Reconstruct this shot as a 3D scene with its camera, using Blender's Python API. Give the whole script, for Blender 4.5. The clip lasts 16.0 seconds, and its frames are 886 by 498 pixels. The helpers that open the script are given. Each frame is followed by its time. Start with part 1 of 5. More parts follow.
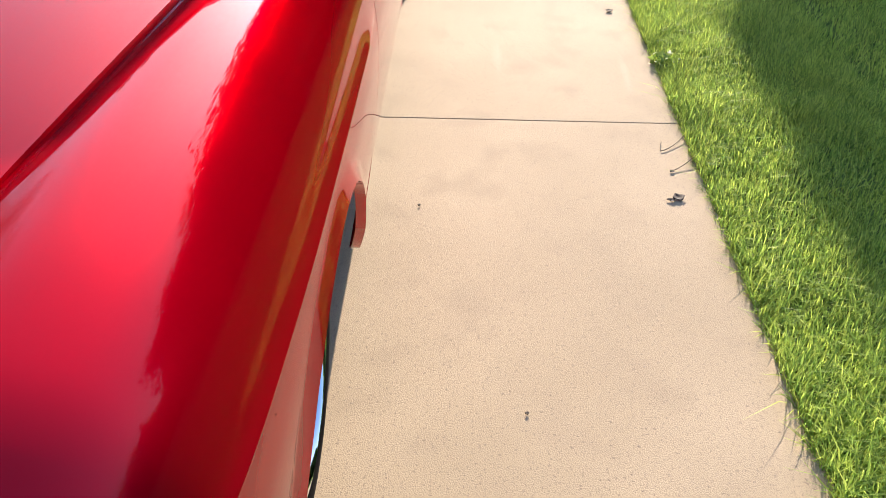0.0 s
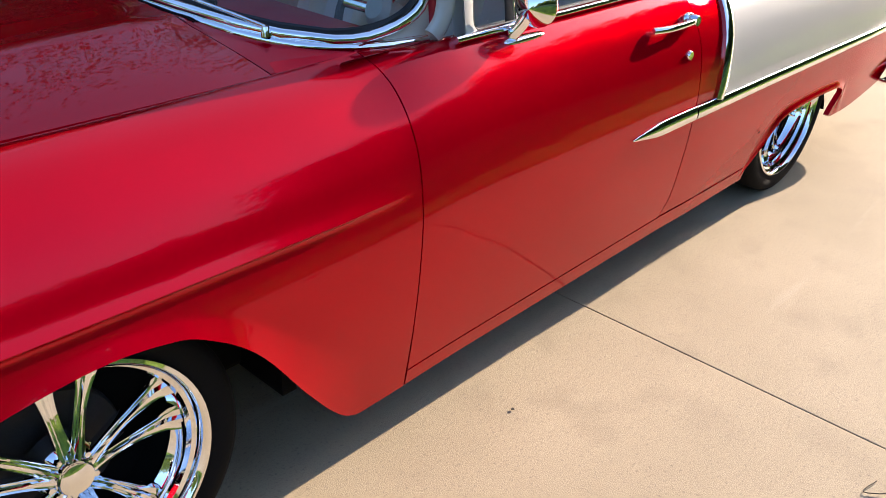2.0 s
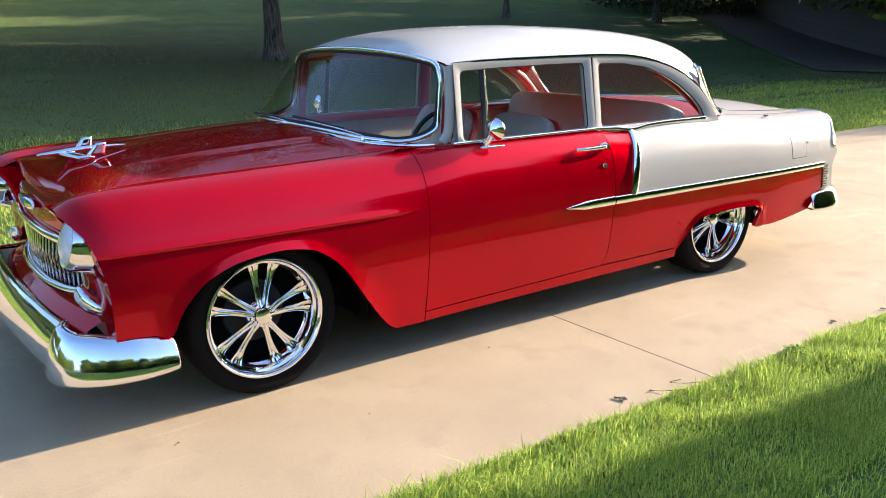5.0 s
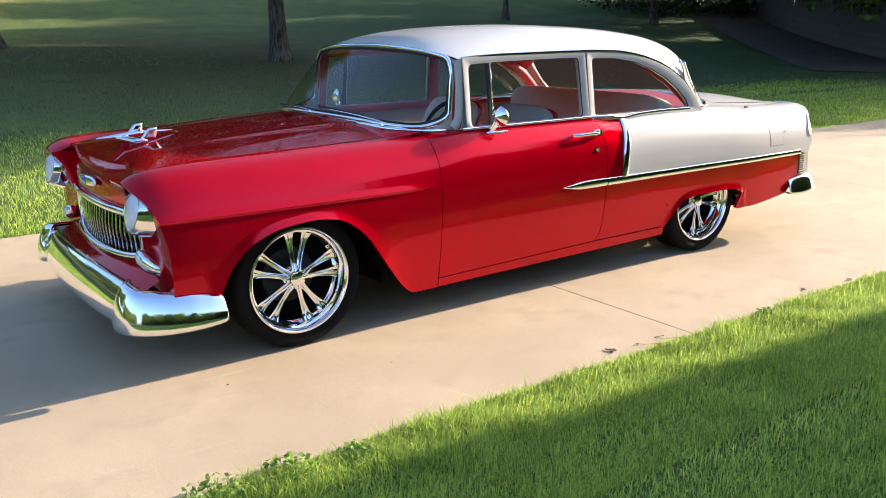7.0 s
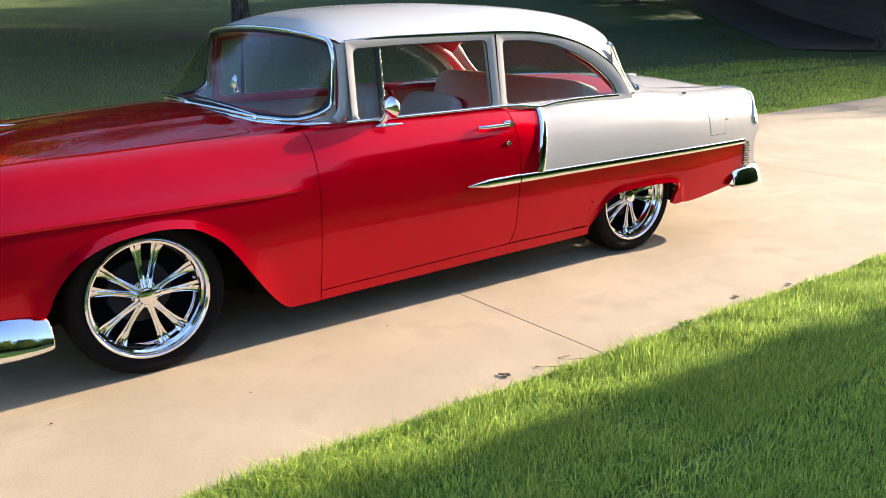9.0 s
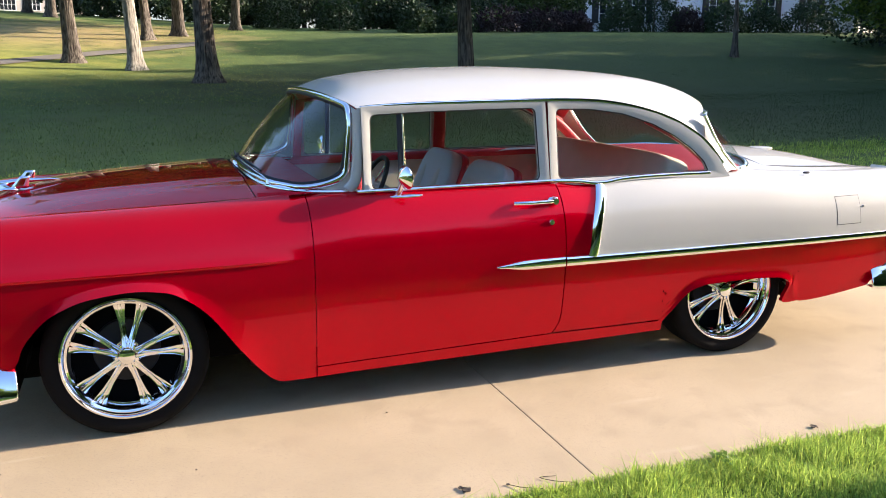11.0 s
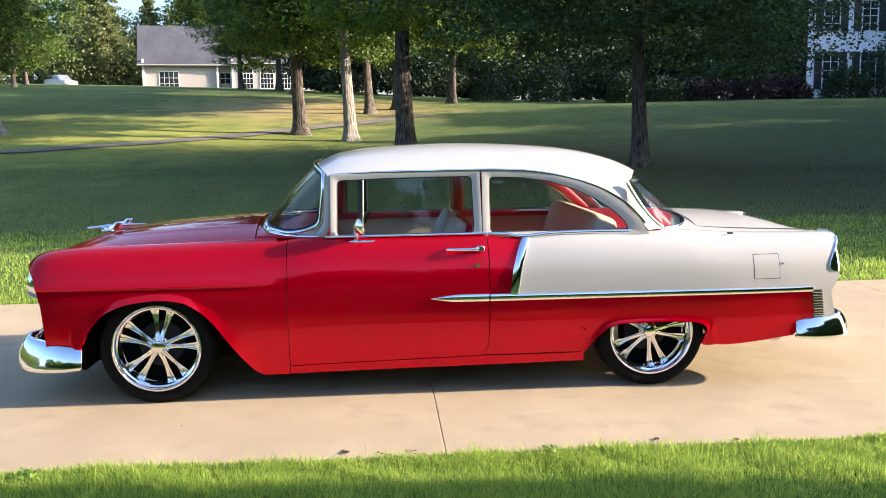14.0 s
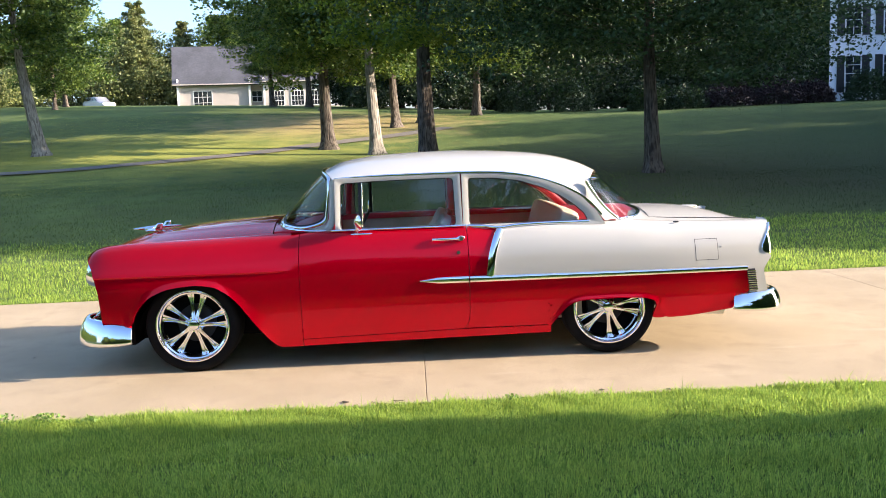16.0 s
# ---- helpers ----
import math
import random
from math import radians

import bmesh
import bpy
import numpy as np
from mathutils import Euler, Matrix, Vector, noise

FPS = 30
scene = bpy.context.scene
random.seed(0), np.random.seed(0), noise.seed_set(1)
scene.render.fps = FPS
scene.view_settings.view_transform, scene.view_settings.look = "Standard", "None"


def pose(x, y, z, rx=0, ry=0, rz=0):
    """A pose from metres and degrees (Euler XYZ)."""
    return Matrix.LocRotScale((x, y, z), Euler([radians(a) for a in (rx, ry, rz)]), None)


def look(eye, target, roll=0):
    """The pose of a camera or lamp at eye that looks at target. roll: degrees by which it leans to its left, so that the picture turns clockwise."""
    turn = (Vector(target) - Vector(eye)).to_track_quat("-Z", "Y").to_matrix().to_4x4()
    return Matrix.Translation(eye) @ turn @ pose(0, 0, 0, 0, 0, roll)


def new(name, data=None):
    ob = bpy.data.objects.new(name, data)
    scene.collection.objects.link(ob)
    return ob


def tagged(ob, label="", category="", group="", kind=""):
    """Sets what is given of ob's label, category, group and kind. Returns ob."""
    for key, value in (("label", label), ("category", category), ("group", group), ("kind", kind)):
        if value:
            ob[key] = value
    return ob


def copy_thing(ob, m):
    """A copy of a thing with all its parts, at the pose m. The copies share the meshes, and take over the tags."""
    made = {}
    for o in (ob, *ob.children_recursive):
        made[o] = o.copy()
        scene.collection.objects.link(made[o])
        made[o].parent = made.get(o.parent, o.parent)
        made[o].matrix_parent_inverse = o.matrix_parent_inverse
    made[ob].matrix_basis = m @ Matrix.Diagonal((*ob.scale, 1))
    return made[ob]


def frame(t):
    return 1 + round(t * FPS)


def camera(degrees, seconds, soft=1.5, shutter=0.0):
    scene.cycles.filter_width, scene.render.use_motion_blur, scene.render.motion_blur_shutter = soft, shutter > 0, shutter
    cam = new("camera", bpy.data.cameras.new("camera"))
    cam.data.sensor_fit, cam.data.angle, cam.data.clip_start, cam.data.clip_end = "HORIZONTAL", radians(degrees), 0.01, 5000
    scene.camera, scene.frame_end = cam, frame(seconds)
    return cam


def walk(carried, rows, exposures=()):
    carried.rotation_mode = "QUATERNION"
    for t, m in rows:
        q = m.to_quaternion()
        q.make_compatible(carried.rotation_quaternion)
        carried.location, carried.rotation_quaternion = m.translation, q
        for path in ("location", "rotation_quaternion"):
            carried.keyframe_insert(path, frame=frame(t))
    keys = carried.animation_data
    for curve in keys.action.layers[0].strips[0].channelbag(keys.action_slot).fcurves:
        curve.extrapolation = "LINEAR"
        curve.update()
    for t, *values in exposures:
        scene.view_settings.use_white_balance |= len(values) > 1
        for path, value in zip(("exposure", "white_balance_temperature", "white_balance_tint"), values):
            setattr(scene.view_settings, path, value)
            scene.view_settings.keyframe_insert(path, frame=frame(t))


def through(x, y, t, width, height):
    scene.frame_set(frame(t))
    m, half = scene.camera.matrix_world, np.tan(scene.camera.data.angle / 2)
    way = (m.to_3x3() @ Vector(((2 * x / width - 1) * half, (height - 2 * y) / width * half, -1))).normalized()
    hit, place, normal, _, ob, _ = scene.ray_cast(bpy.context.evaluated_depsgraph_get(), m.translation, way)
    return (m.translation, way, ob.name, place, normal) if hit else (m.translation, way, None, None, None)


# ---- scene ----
cam = camera(54.3, 16.0, soft=0.9)
PATH = [
    (0, (-1.099, -1.127, 1.396), (0.52, -1.096, 0.222), 0.8),
    (0.5, (-0.903, -1.411, 1.385), (0.693, -1.067, 0.23), 0.5),
    (1, (-0.662, -1.581, 1.387), (0.861, -0.927, 0.268), 0.7),
    (1.5, (-0.501, -1.762, 1.388), (0.915, -0.801, 0.353), 1.2),
    (2, (-0.414, -2.083, 1.457), (0.877, -0.895, 0.497), 2.0),
    (2.5, (-0.577, -2.493, 1.469), (0.634, -1.117, 0.668), 0.5),
    (3, (-0.753, -2.842, 1.491), (0.432, -1.385, 0.804), -0.4),
    (5.5, (-1.497, -4.168, 1.489), (-0.377, -2.587, 0.988), -0.4),
    (6, (-1.625, -4.278, 1.486), (-0.507, -2.696, 0.987), -0.4),
    (6.5, (-1.7, -4.364, 1.466), (-0.579, -2.785, 0.969), -0.4),
    (7, (-1.708, -4.382, 1.475), (-0.579, -2.809, 0.971), -0.6),
    (7.5, (-1.696, -4.355, 1.478), (-0.551, -2.797, 0.967), -0.7),
    (8, (-1.614, -4.3, 1.476), (-0.452, -2.76, 0.951), -0.8),
    (8.5, (-1.34, -4.25, 1.468), (-0.168, -2.725, 0.918), -0.9),
    (11, (0.101, -4.423, 1.491), (0.752, -2.58, 1.069), -0.4),
    (11.5, (0.308, -4.658, 1.524), (0.816, -2.759, 1.154), -0.4),
    (12, (0.621, -4.841, 1.516), (1.016, -2.91, 1.177), -0.2),
    (12.5, (0.849, -5.028, 1.527), (1.165, -3.079, 1.209), -0.1),
    (13, (1.034, -5.301, 1.532), (1.278, -3.338, 1.235), -0.2),
    (13.5, (1.191, -5.579, 1.522), (1.377, -3.608, 1.243), -0.5),
    (14, (1.312, -5.85, 1.535), (1.454, -3.872, 1.27), -0.9),
    (14.5, (1.356, -6.116, 1.512), (1.464, -4.136, 1.257), -1.2),
    (15, (1.411, -6.363, 1.513), (1.495, -4.381, 1.264), -1.7),
    (15.5, (1.485, -6.594, 1.502), (1.557, -4.61, 1.259), -2.0),
    (16, (1.563, -6.831, 1.501), (1.629, -4.846, 1.266), -2.2),
]
walk(cam, [(t, look(eye, target, roll)) for t, eye, target, roll in PATH], exposures=[(0, 1.7, 6240, 17), (3.0, 1.7, 6240, 17), (5.5, 1.89, 6240, 17), (8.5, 1.90, 6240, 17), (11.0, 1.91, 6240, 17), (16.0, 1.96, 6240, 17)])

# ---- world, sun, exposure ----
SUN = Vector((30.0, -2.2, 9.6))
world = bpy.data.worlds.new("world")
scene.world = world
world.use_nodes = True
wn = world.node_tree
sky = wn.nodes.new("ShaderNodeTexSky")
sky.sky_type, sky.sun_disc = "NISHITA", False
sky.sun_elevation = math.atan2(SUN.z, math.hypot(SUN.x, SUN.y))
sky.sun_rotation = math.atan2(SUN.x, SUN.y)
sky.air_density, sky.dust_density, sky.ozone_density = 1.0, 3.0, 3.5
wn.nodes["Background"].inputs["Strength"].default_value = 0.148
wn.links.new(sky.outputs[0], wn.nodes["Background"].inputs["Color"])
lamp = bpy.data.lights.new("sun", "SUN")
lamp.energy, lamp.angle, lamp.color = 4.4, radians(0.53), (1.0, 0.85, 0.67)
sun = new("sun", lamp)
sun.matrix_world = look(SUN, (0, 0, 0))


# ---- materials ----
def mat(name, color, rough=0.5, metal=0.0, coat=0.0, vary=0.0, scale=8.0, bump=0.0, bump_scale=120.0, dark=None, per="none", amount=0.2, spec=0.5):
    """A principled material with two scales of variation. per: 'island' or 'object' varies the value by piece."""
    m = bpy.data.materials.new(name)
    m.use_nodes = True
    nt = m.node_tree
    b = nt.nodes["Principled BSDF"]
    b.inputs["Base Color"].default_value = (*color, 1)
    b.inputs["Roughness"].default_value = rough
    b.inputs["Metallic"].default_value = metal
    b.inputs["Coat Weight"].default_value = coat
    b.inputs["Coat Roughness"].default_value = 0.02
    b.inputs["Specular IOR Level"].default_value = spec
    tc = nt.nodes.new("ShaderNodeTexCoord")
    col = None
    if vary > 0:
        n1 = nt.nodes.new("ShaderNodeTexNoise")
        n1.inputs["Scale"].default_value, n1.inputs["Detail"].default_value = scale, 6
        n2 = nt.nodes.new("ShaderNodeTexNoise")
        n2.inputs["Scale"].default_value, n2.inputs["Detail"].default_value = scale * 0.13, 3
        add = nt.nodes.new("ShaderNodeMath")
        add.operation = "ADD"
        ramp = nt.nodes.new("ShaderNodeMapRange")
        ramp.inputs[1].default_value, ramp.inputs[2].default_value = 0.7, 1.3
        mix = nt.nodes.new("ShaderNodeMix")
        mix.data_type = "RGBA"
        d = dark if dark else tuple(c * (1 - vary) for c in color)
        mix.inputs[6].default_value = (*d, 1)
        mix.inputs[7].default_value = (*[min(1, c * (1 + vary * 0.4)) for c in color], 1)
        for n in (n1, n2):
            nt.links.new(tc.outputs["Object"], n.inputs["Vector"])
        nt.links.new(n1.outputs[0], add.inputs[0])
        nt.links.new(n2.outputs[0], add.inputs[1])
        nt.links.new(add.outputs[0], ramp.inputs[0])
        nt.links.new(ramp.outputs[0], mix.inputs[0])
        col = mix.outputs[2]
        rr = nt.nodes.new("ShaderNodeMapRange")
        rr.inputs[3].default_value, rr.inputs[4].default_value = max(0, rough - 0.08), min(1, rough + 0.08)
        nt.links.new(n1.outputs[0], rr.inputs[0])
        nt.links.new(rr.outputs[0], b.inputs["Roughness"])
    if per != "none":
        src = nt.nodes.new("ShaderNodeNewGeometry" if per == "island" else "ShaderNodeObjectInfo")
        hsv = nt.nodes.new("ShaderNodeHueSaturation")
        r = nt.nodes.new("ShaderNodeMapRange")
        r.inputs[3].default_value, r.inputs[4].default_value = 1 - amount, 1 + amount
        nt.links.new(src.outputs["Random Per Island" if per == "island" else "Random"], r.inputs[0])
        nt.links.new(r.outputs[0], hsv.inputs["Value"])
        r2 = nt.nodes.new("ShaderNodeMapRange")
        r2.inputs[3].default_value, r2.inputs[4].default_value = 0.5 + amount * 0.06, 0.5 - amount * 0.06
        nt.links.new(src.outputs["Random Per Island" if per == "island" else "Random"], r2.inputs[0])
        nt.links.new(r2.outputs[0], hsv.inputs["Hue"])
        if col:
            nt.links.new(col, hsv.inputs["Color"])
        else:
            hsv.inputs["Color"].default_value = (*color, 1)
        col = hsv.outputs[0]
    if col:
        nt.links.new(col, b.inputs["Base Color"])
    if bump > 0:
        nb = nt.nodes.new("ShaderNodeTexNoise")
        nb.inputs["Scale"].default_value, nb.inputs["Detail"].default_value = bump_scale, 5
        bp = nt.nodes.new("ShaderNodeBump")
        bp.inputs["Strength"].default_value, bp.inputs["Distance"].default_value = bump, 0.01
        nt.links.new(tc.outputs["Object"], nb.inputs["Vector"])
        nt.links.new(nb.outputs[0], bp.inputs["Height"])
        nt.links.new(bp.outputs[0], b.inputs["Normal"])
    return m


def leaf_mat(name, color, amount=0.4, through=0.35, spec=0.3):
    m = mat(name, color, rough=0.5, per="island", amount=amount, spec=spec)
    nt = m.node_tree
    b = nt.nodes["Principled BSDF"]
    tr = nt.nodes.new("ShaderNodeBsdfTranslucent")
    mx = nt.nodes.new("ShaderNodeMixShader")
    mx.inputs[0].default_value = through
    src = b.inputs["Base Color"].links[0].from_socket
    nt.links.new(src, tr.inputs["Color"])
    nt.links.new(b.outputs[0], mx.inputs[1])
    nt.links.new(tr.outputs[0], mx.inputs[2])
    nt.links.new(mx.outputs[0], nt.nodes["Material Output"].inputs["Surface"])
    return m


def glass_mat(name, tint, gloss=1.0):
    m = bpy.data.materials.new(name)
    m.use_nodes = True
    nt = m.node_tree
    nt.nodes.remove(nt.nodes["Principled BSDF"])
    t = nt.nodes.new("ShaderNodeBsdfTransparent")
    t.inputs["Color"].default_value = (*tint, 1)
    g = nt.nodes.new("ShaderNodeBsdfGlossy")
    g.inputs["Roughness"].default_value = 0.01
    f = nt.nodes.new("ShaderNodeLayerWeight")
    f.inputs["Blend"].default_value = 0.5
    p = nt.nodes.new("ShaderNodeMath")
    p.operation, p.inputs[1].default_value = "POWER", 5.0
    q = nt.nodes.new("ShaderNodeMapRange")
    q.inputs[3].default_value, q.inputs[4].default_value = 0.05, 0.75 * gloss
    mx = nt.nodes.new("ShaderNodeMixShader")
    nt.links.new(f.outputs["Facing"], p.inputs[0])
    nt.links.new(p.outputs[0], q.inputs[0])
    nt.links.new(q.outputs[0], mx.inputs[0])
    nt.links.new(t.outputs[0], mx.inputs[1])
    nt.links.new(g.outputs[0], mx.inputs[2])
    nt.links.new(mx.outputs[0], nt.nodes["Material Output"].inputs["Surface"])
    return m


def concrete_mat():
    """Broom-finished tan concrete: fine speckle, cloudy tone and pale streaks along the drive."""
    m = bpy.data.materials.new("concrete")
    m.use_nodes = True
    nt = m.node_tree
    b = nt.nodes["Principled BSDF"]
    b.inputs["Roughness"].default_value, b.inputs["Specular IOR Level"].default_value = 0.85, 0.25
    tc = nt.nodes.new("ShaderNodeTexCoord")

    def tex(scale, stretch=(1, 1, 1), detail=5):
        mp = nt.nodes.new("ShaderNodeMapping")
        mp.inputs["Scale"].default_value = stretch
        n = nt.nodes.new("ShaderNodeTexNoise")
        n.inputs["Scale"].default_value, n.inputs["Detail"].default_value = scale, detail
        nt.links.new(tc.outputs["Object"], mp.inputs[0])
        nt.links.new(mp.outputs[0], n.inputs["Vector"])
        return n.outputs[0]

    def blend(fac_src, lo, hi, a, bcol):
        r = nt.nodes.new("ShaderNodeMapRange")
        r.inputs[1].default_value, r.inputs[2].default_value = lo, hi
        mx = nt.nodes.new("ShaderNodeMix")
        mx.data_type = "RGBA"
        nt.links.new(fac_src, r.inputs[0])
        nt.links.new(r.outputs[0], mx.inputs[0])
        for sock, c in ((mx.inputs[6], a), (mx.inputs[7], bcol)):
            if isinstance(c, tuple):
                sock.default_value = (*c, 1)
            else:
                nt.links.new(c, sock)
        return mx.outputs[2]
    speck = tex(330, detail=2)
    pits = tex(120, detail=4)
    cloud = blend(tex(1.1), .34, .66, (0.37, 0.290, 0.172), (0.455, 0.360, 0.222))
    cloud = blend(tex(5.5, detail=8), .52, .74, cloud, (0.355, 0.278, 0.170))
    grain = blend(speck, .30, .50, (0.27, 0.21, 0.14), cloud)
    grain = blend(pits, .30, .42, (0.23, 0.18, 0.12), grain)
    streak = blend(tex(1.5, (.5, 4.6, 1), 6), .64, .90, grain, (0.53, 0.44, 0.31))
    spots = blend(tex(38, detail=2), .74, .80, streak, (0.28, 0.22, 0.16))
    nt.links.new(spots, b.inputs["Base Color"])
    bp = nt.nodes.new("ShaderNodeBump")
    bp.inputs["Strength"].default_value, bp.inputs["Distance"].default_value = 0.28, 0.004
    nt.links.new(speck, bp.inputs["Height"])
    nt.links.new(bp.outputs[0], b.inputs["Normal"])
    return m


def lawn_mat():
    """Mown lawn: mottled green, dry and tan on the open slope, thin and earthy beneath the maple, with sun and shade
    painted in.
    """
    m = mat("lawn", (0.10, 0.140, 0.040), rough=0.95, vary=0.4, scale=1.6, bump=0.9, bump_scale=30, dark=(0.062, 0.090, 0.030), spec=0.1)
    nt = m.node_tree
    b = nt.nodes["Principled BSDF"]
    tc = nt.nodes.new("ShaderNodeTexCoord")
    ns = nt.nodes.new("ShaderNodeTexNoise")
    ns.inputs["Scale"].default_value, ns.inputs["Detail"].default_value = 0.9, 8
    nt.links.new(tc.outputs["Object"], ns.inputs["Vector"])
    col = b.inputs["Base Color"].links[0].from_socket
    # In order: dry grass, painted sun, earth with shade, painted shade, darker near lawn.
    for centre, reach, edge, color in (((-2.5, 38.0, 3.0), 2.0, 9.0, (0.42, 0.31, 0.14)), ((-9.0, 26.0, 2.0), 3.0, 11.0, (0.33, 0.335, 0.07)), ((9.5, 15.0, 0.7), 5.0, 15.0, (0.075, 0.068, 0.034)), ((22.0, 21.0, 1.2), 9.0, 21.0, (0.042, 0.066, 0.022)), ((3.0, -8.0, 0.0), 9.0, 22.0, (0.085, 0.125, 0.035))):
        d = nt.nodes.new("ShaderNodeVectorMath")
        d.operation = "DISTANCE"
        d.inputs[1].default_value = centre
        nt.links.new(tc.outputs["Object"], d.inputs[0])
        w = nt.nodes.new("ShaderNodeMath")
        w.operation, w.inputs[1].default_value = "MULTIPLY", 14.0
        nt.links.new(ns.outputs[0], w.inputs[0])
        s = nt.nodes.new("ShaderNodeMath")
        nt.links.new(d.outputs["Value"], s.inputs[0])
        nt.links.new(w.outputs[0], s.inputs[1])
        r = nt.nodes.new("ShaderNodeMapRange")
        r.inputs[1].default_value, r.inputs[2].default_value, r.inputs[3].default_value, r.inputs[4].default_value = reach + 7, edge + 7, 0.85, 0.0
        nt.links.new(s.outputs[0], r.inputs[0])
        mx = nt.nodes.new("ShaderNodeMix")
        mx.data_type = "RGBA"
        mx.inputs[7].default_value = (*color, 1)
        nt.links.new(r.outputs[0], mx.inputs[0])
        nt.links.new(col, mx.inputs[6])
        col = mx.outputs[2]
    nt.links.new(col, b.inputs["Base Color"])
    return m


M_RED = mat("red_paint", (0.96, 0.002, 0.085), rough=0.22, metal=0.55, coat=1.0, vary=0.05, scale=5, spec=0.0)
for key, value in (("Coat IOR", 1.30), ("Coat Roughness", 0.02), ("Coat Tint", (0.62, 0.012, 0.16, 1.0)), ("Specular Tint", (1.0, 0.02, 0.10, 1.0))):
    M_RED.node_tree.nodes["Principled BSDF"].inputs[key].default_value = value
M_WHITE = mat("white_paint", (0.48, 0.46, 0.40), rough=0.5, coat=0.8, vary=0.02, scale=3, spec=0.1)
M_CHROME = mat("chrome", (0.88, 0.89, 0.90), rough=0.045, metal=1.0)
M_SATIN = mat("satin_metal", (0.62, 0.62, 0.62), rough=0.28, metal=1.0)
M_BLACK = mat("black_rubber", (0.012, 0.012, 0.013), rough=0.6, vary=0.3, scale=30, bump=0.15, bump_scale=60)
M_TYRE = mat("tyre_rubber", (0.0055, 0.0052, 0.005), rough=0.85, vary=0.35, scale=20, bump=0.1, bump_scale=80, spec=0.15)
# Near-black in place of the shade in wells, gaps and under the body.
M_DARK = mat("shade_black", (0.006, 0.006, 0.006), rough=0.95, spec=0.05)
M_GLASS = glass_mat("tinted_glass", (0.82, 0.87, 0.84))
M_GLASSR = glass_mat("rear_glass", (0.80, 0.86, 0.84), 0.35)
M_LEATHER = mat("cream_leather", (0.64, 0.57, 0.45), rough=0.5, vary=0.15, scale=14, bump=0.1, bump_scale=90)
M_GREY = mat("grey_leather", (0.58, 0.57, 0.55), rough=0.5, vary=0.12, scale=14, bump=0.1, bump_scale=90)
M_INRED = mat("red_interior", (0.42, 0.014, 0.028), rough=0.45, vary=0.12, scale=16)
M_AMBER = mat("red_lens", (0.55, 0.03, 0.015), rough=0.08, coat=1.0)
M_LENS = mat("lamp_lens", (0.75, 0.77, 0.78), rough=0.08, coat=1.0, vary=0.15, scale=60, bump=0.3, bump_scale=90)
M_BLUE = mat("emblem_blue", (0.02, 0.06, 0.35), rough=0.2, coat=1.0)
M_CONC = concrete_mat()
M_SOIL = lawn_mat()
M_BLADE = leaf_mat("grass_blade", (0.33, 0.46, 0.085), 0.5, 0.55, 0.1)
# Sun and shade are put into these blade colours: darker, lighter, darkest.
M_BLADE2 = leaf_mat("shade_toned_grass_blade", (0.11, 0.155, 0.04), 0.35, 0.45)
M_BLADE3 = leaf_mat("drier_sunlit_tone_blade", (0.25, 0.28, 0.07), 0.35, 0.45)
M_BLADE4 = leaf_mat("deep_shade_toned_blade", (0.055, 0.088, 0.026), 0.35, 0.4)
M_LEAF = leaf_mat("oak_leaf", (0.085, 0.14, 0.024), 0.6, 0.4)
M_LEAF2 = leaf_mat("pine_leaf", (0.15, 0.18, 0.06), 0.5, 0.35)
# Shade is put into this leaf colour, for the wood and fence shrubs.
M_LEAFW = leaf_mat("shade_toned_leaf", (0.03, 0.052, 0.02), 0.6, 0.25)
# A lighter copy of the oak leaf, with sunlight put into its colour.
M_LEAFY = leaf_mat("sun_toned_oak_leaf", (0.22, 0.30, 0.04), 0.5, 0.5)
M_LEAFD = leaf_mat("dark_maple_leaf", (0.045, 0.088, 0.028), 0.5, 0.3)
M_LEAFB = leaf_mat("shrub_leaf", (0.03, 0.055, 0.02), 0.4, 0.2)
M_LEAFP = leaf_mat("purple_shrub_leaf", (0.028, 0.017, 0.018), 0.4, 0.2)
def bark_mat(name, color, cleft):
    """Furrowed bark: long upright ridges with dark clefts and pale lichen patches."""
    m = mat(name, color, rough=0.95, vary=0.5, scale=4, spec=0.1)
    nt = m.node_tree
    b = nt.nodes["Principled BSDF"]
    tc = nt.nodes.new("ShaderNodeTexCoord")
    mp = nt.nodes.new("ShaderNodeMapping")
    mp.inputs["Scale"].default_value = (1, 1, .16)
    ns = nt.nodes.new("ShaderNodeTexNoise")
    ns.inputs["Scale"].default_value, ns.inputs["Detail"].default_value = 22, 6
    r = nt.nodes.new("ShaderNodeMapRange")
    r.inputs[1].default_value, r.inputs[2].default_value = .38, .56
    mx = nt.nodes.new("ShaderNodeMix")
    mx.data_type = "RGBA"
    mx.inputs[6].default_value = (*cleft, 1)
    bp = nt.nodes.new("ShaderNodeBump")
    bp.inputs["Strength"].default_value, bp.inputs["Distance"].default_value = 1.0, .05
    nt.links.new(tc.outputs["Object"], mp.inputs[0])
    nt.links.new(mp.outputs[0], ns.inputs["Vector"])
    nt.links.new(ns.outputs[0], r.inputs[0])
    nt.links.new(r.outputs[0], mx.inputs[0])
    nt.links.new(b.inputs["Base Color"].links[0].from_socket, mx.inputs[7])
    nt.links.new(mx.outputs[2], b.inputs["Base Color"])
    nt.links.new(ns.outputs[0], bp.inputs["Height"])
    nt.links.new(bp.outputs[0], b.inputs["Normal"])
    return m


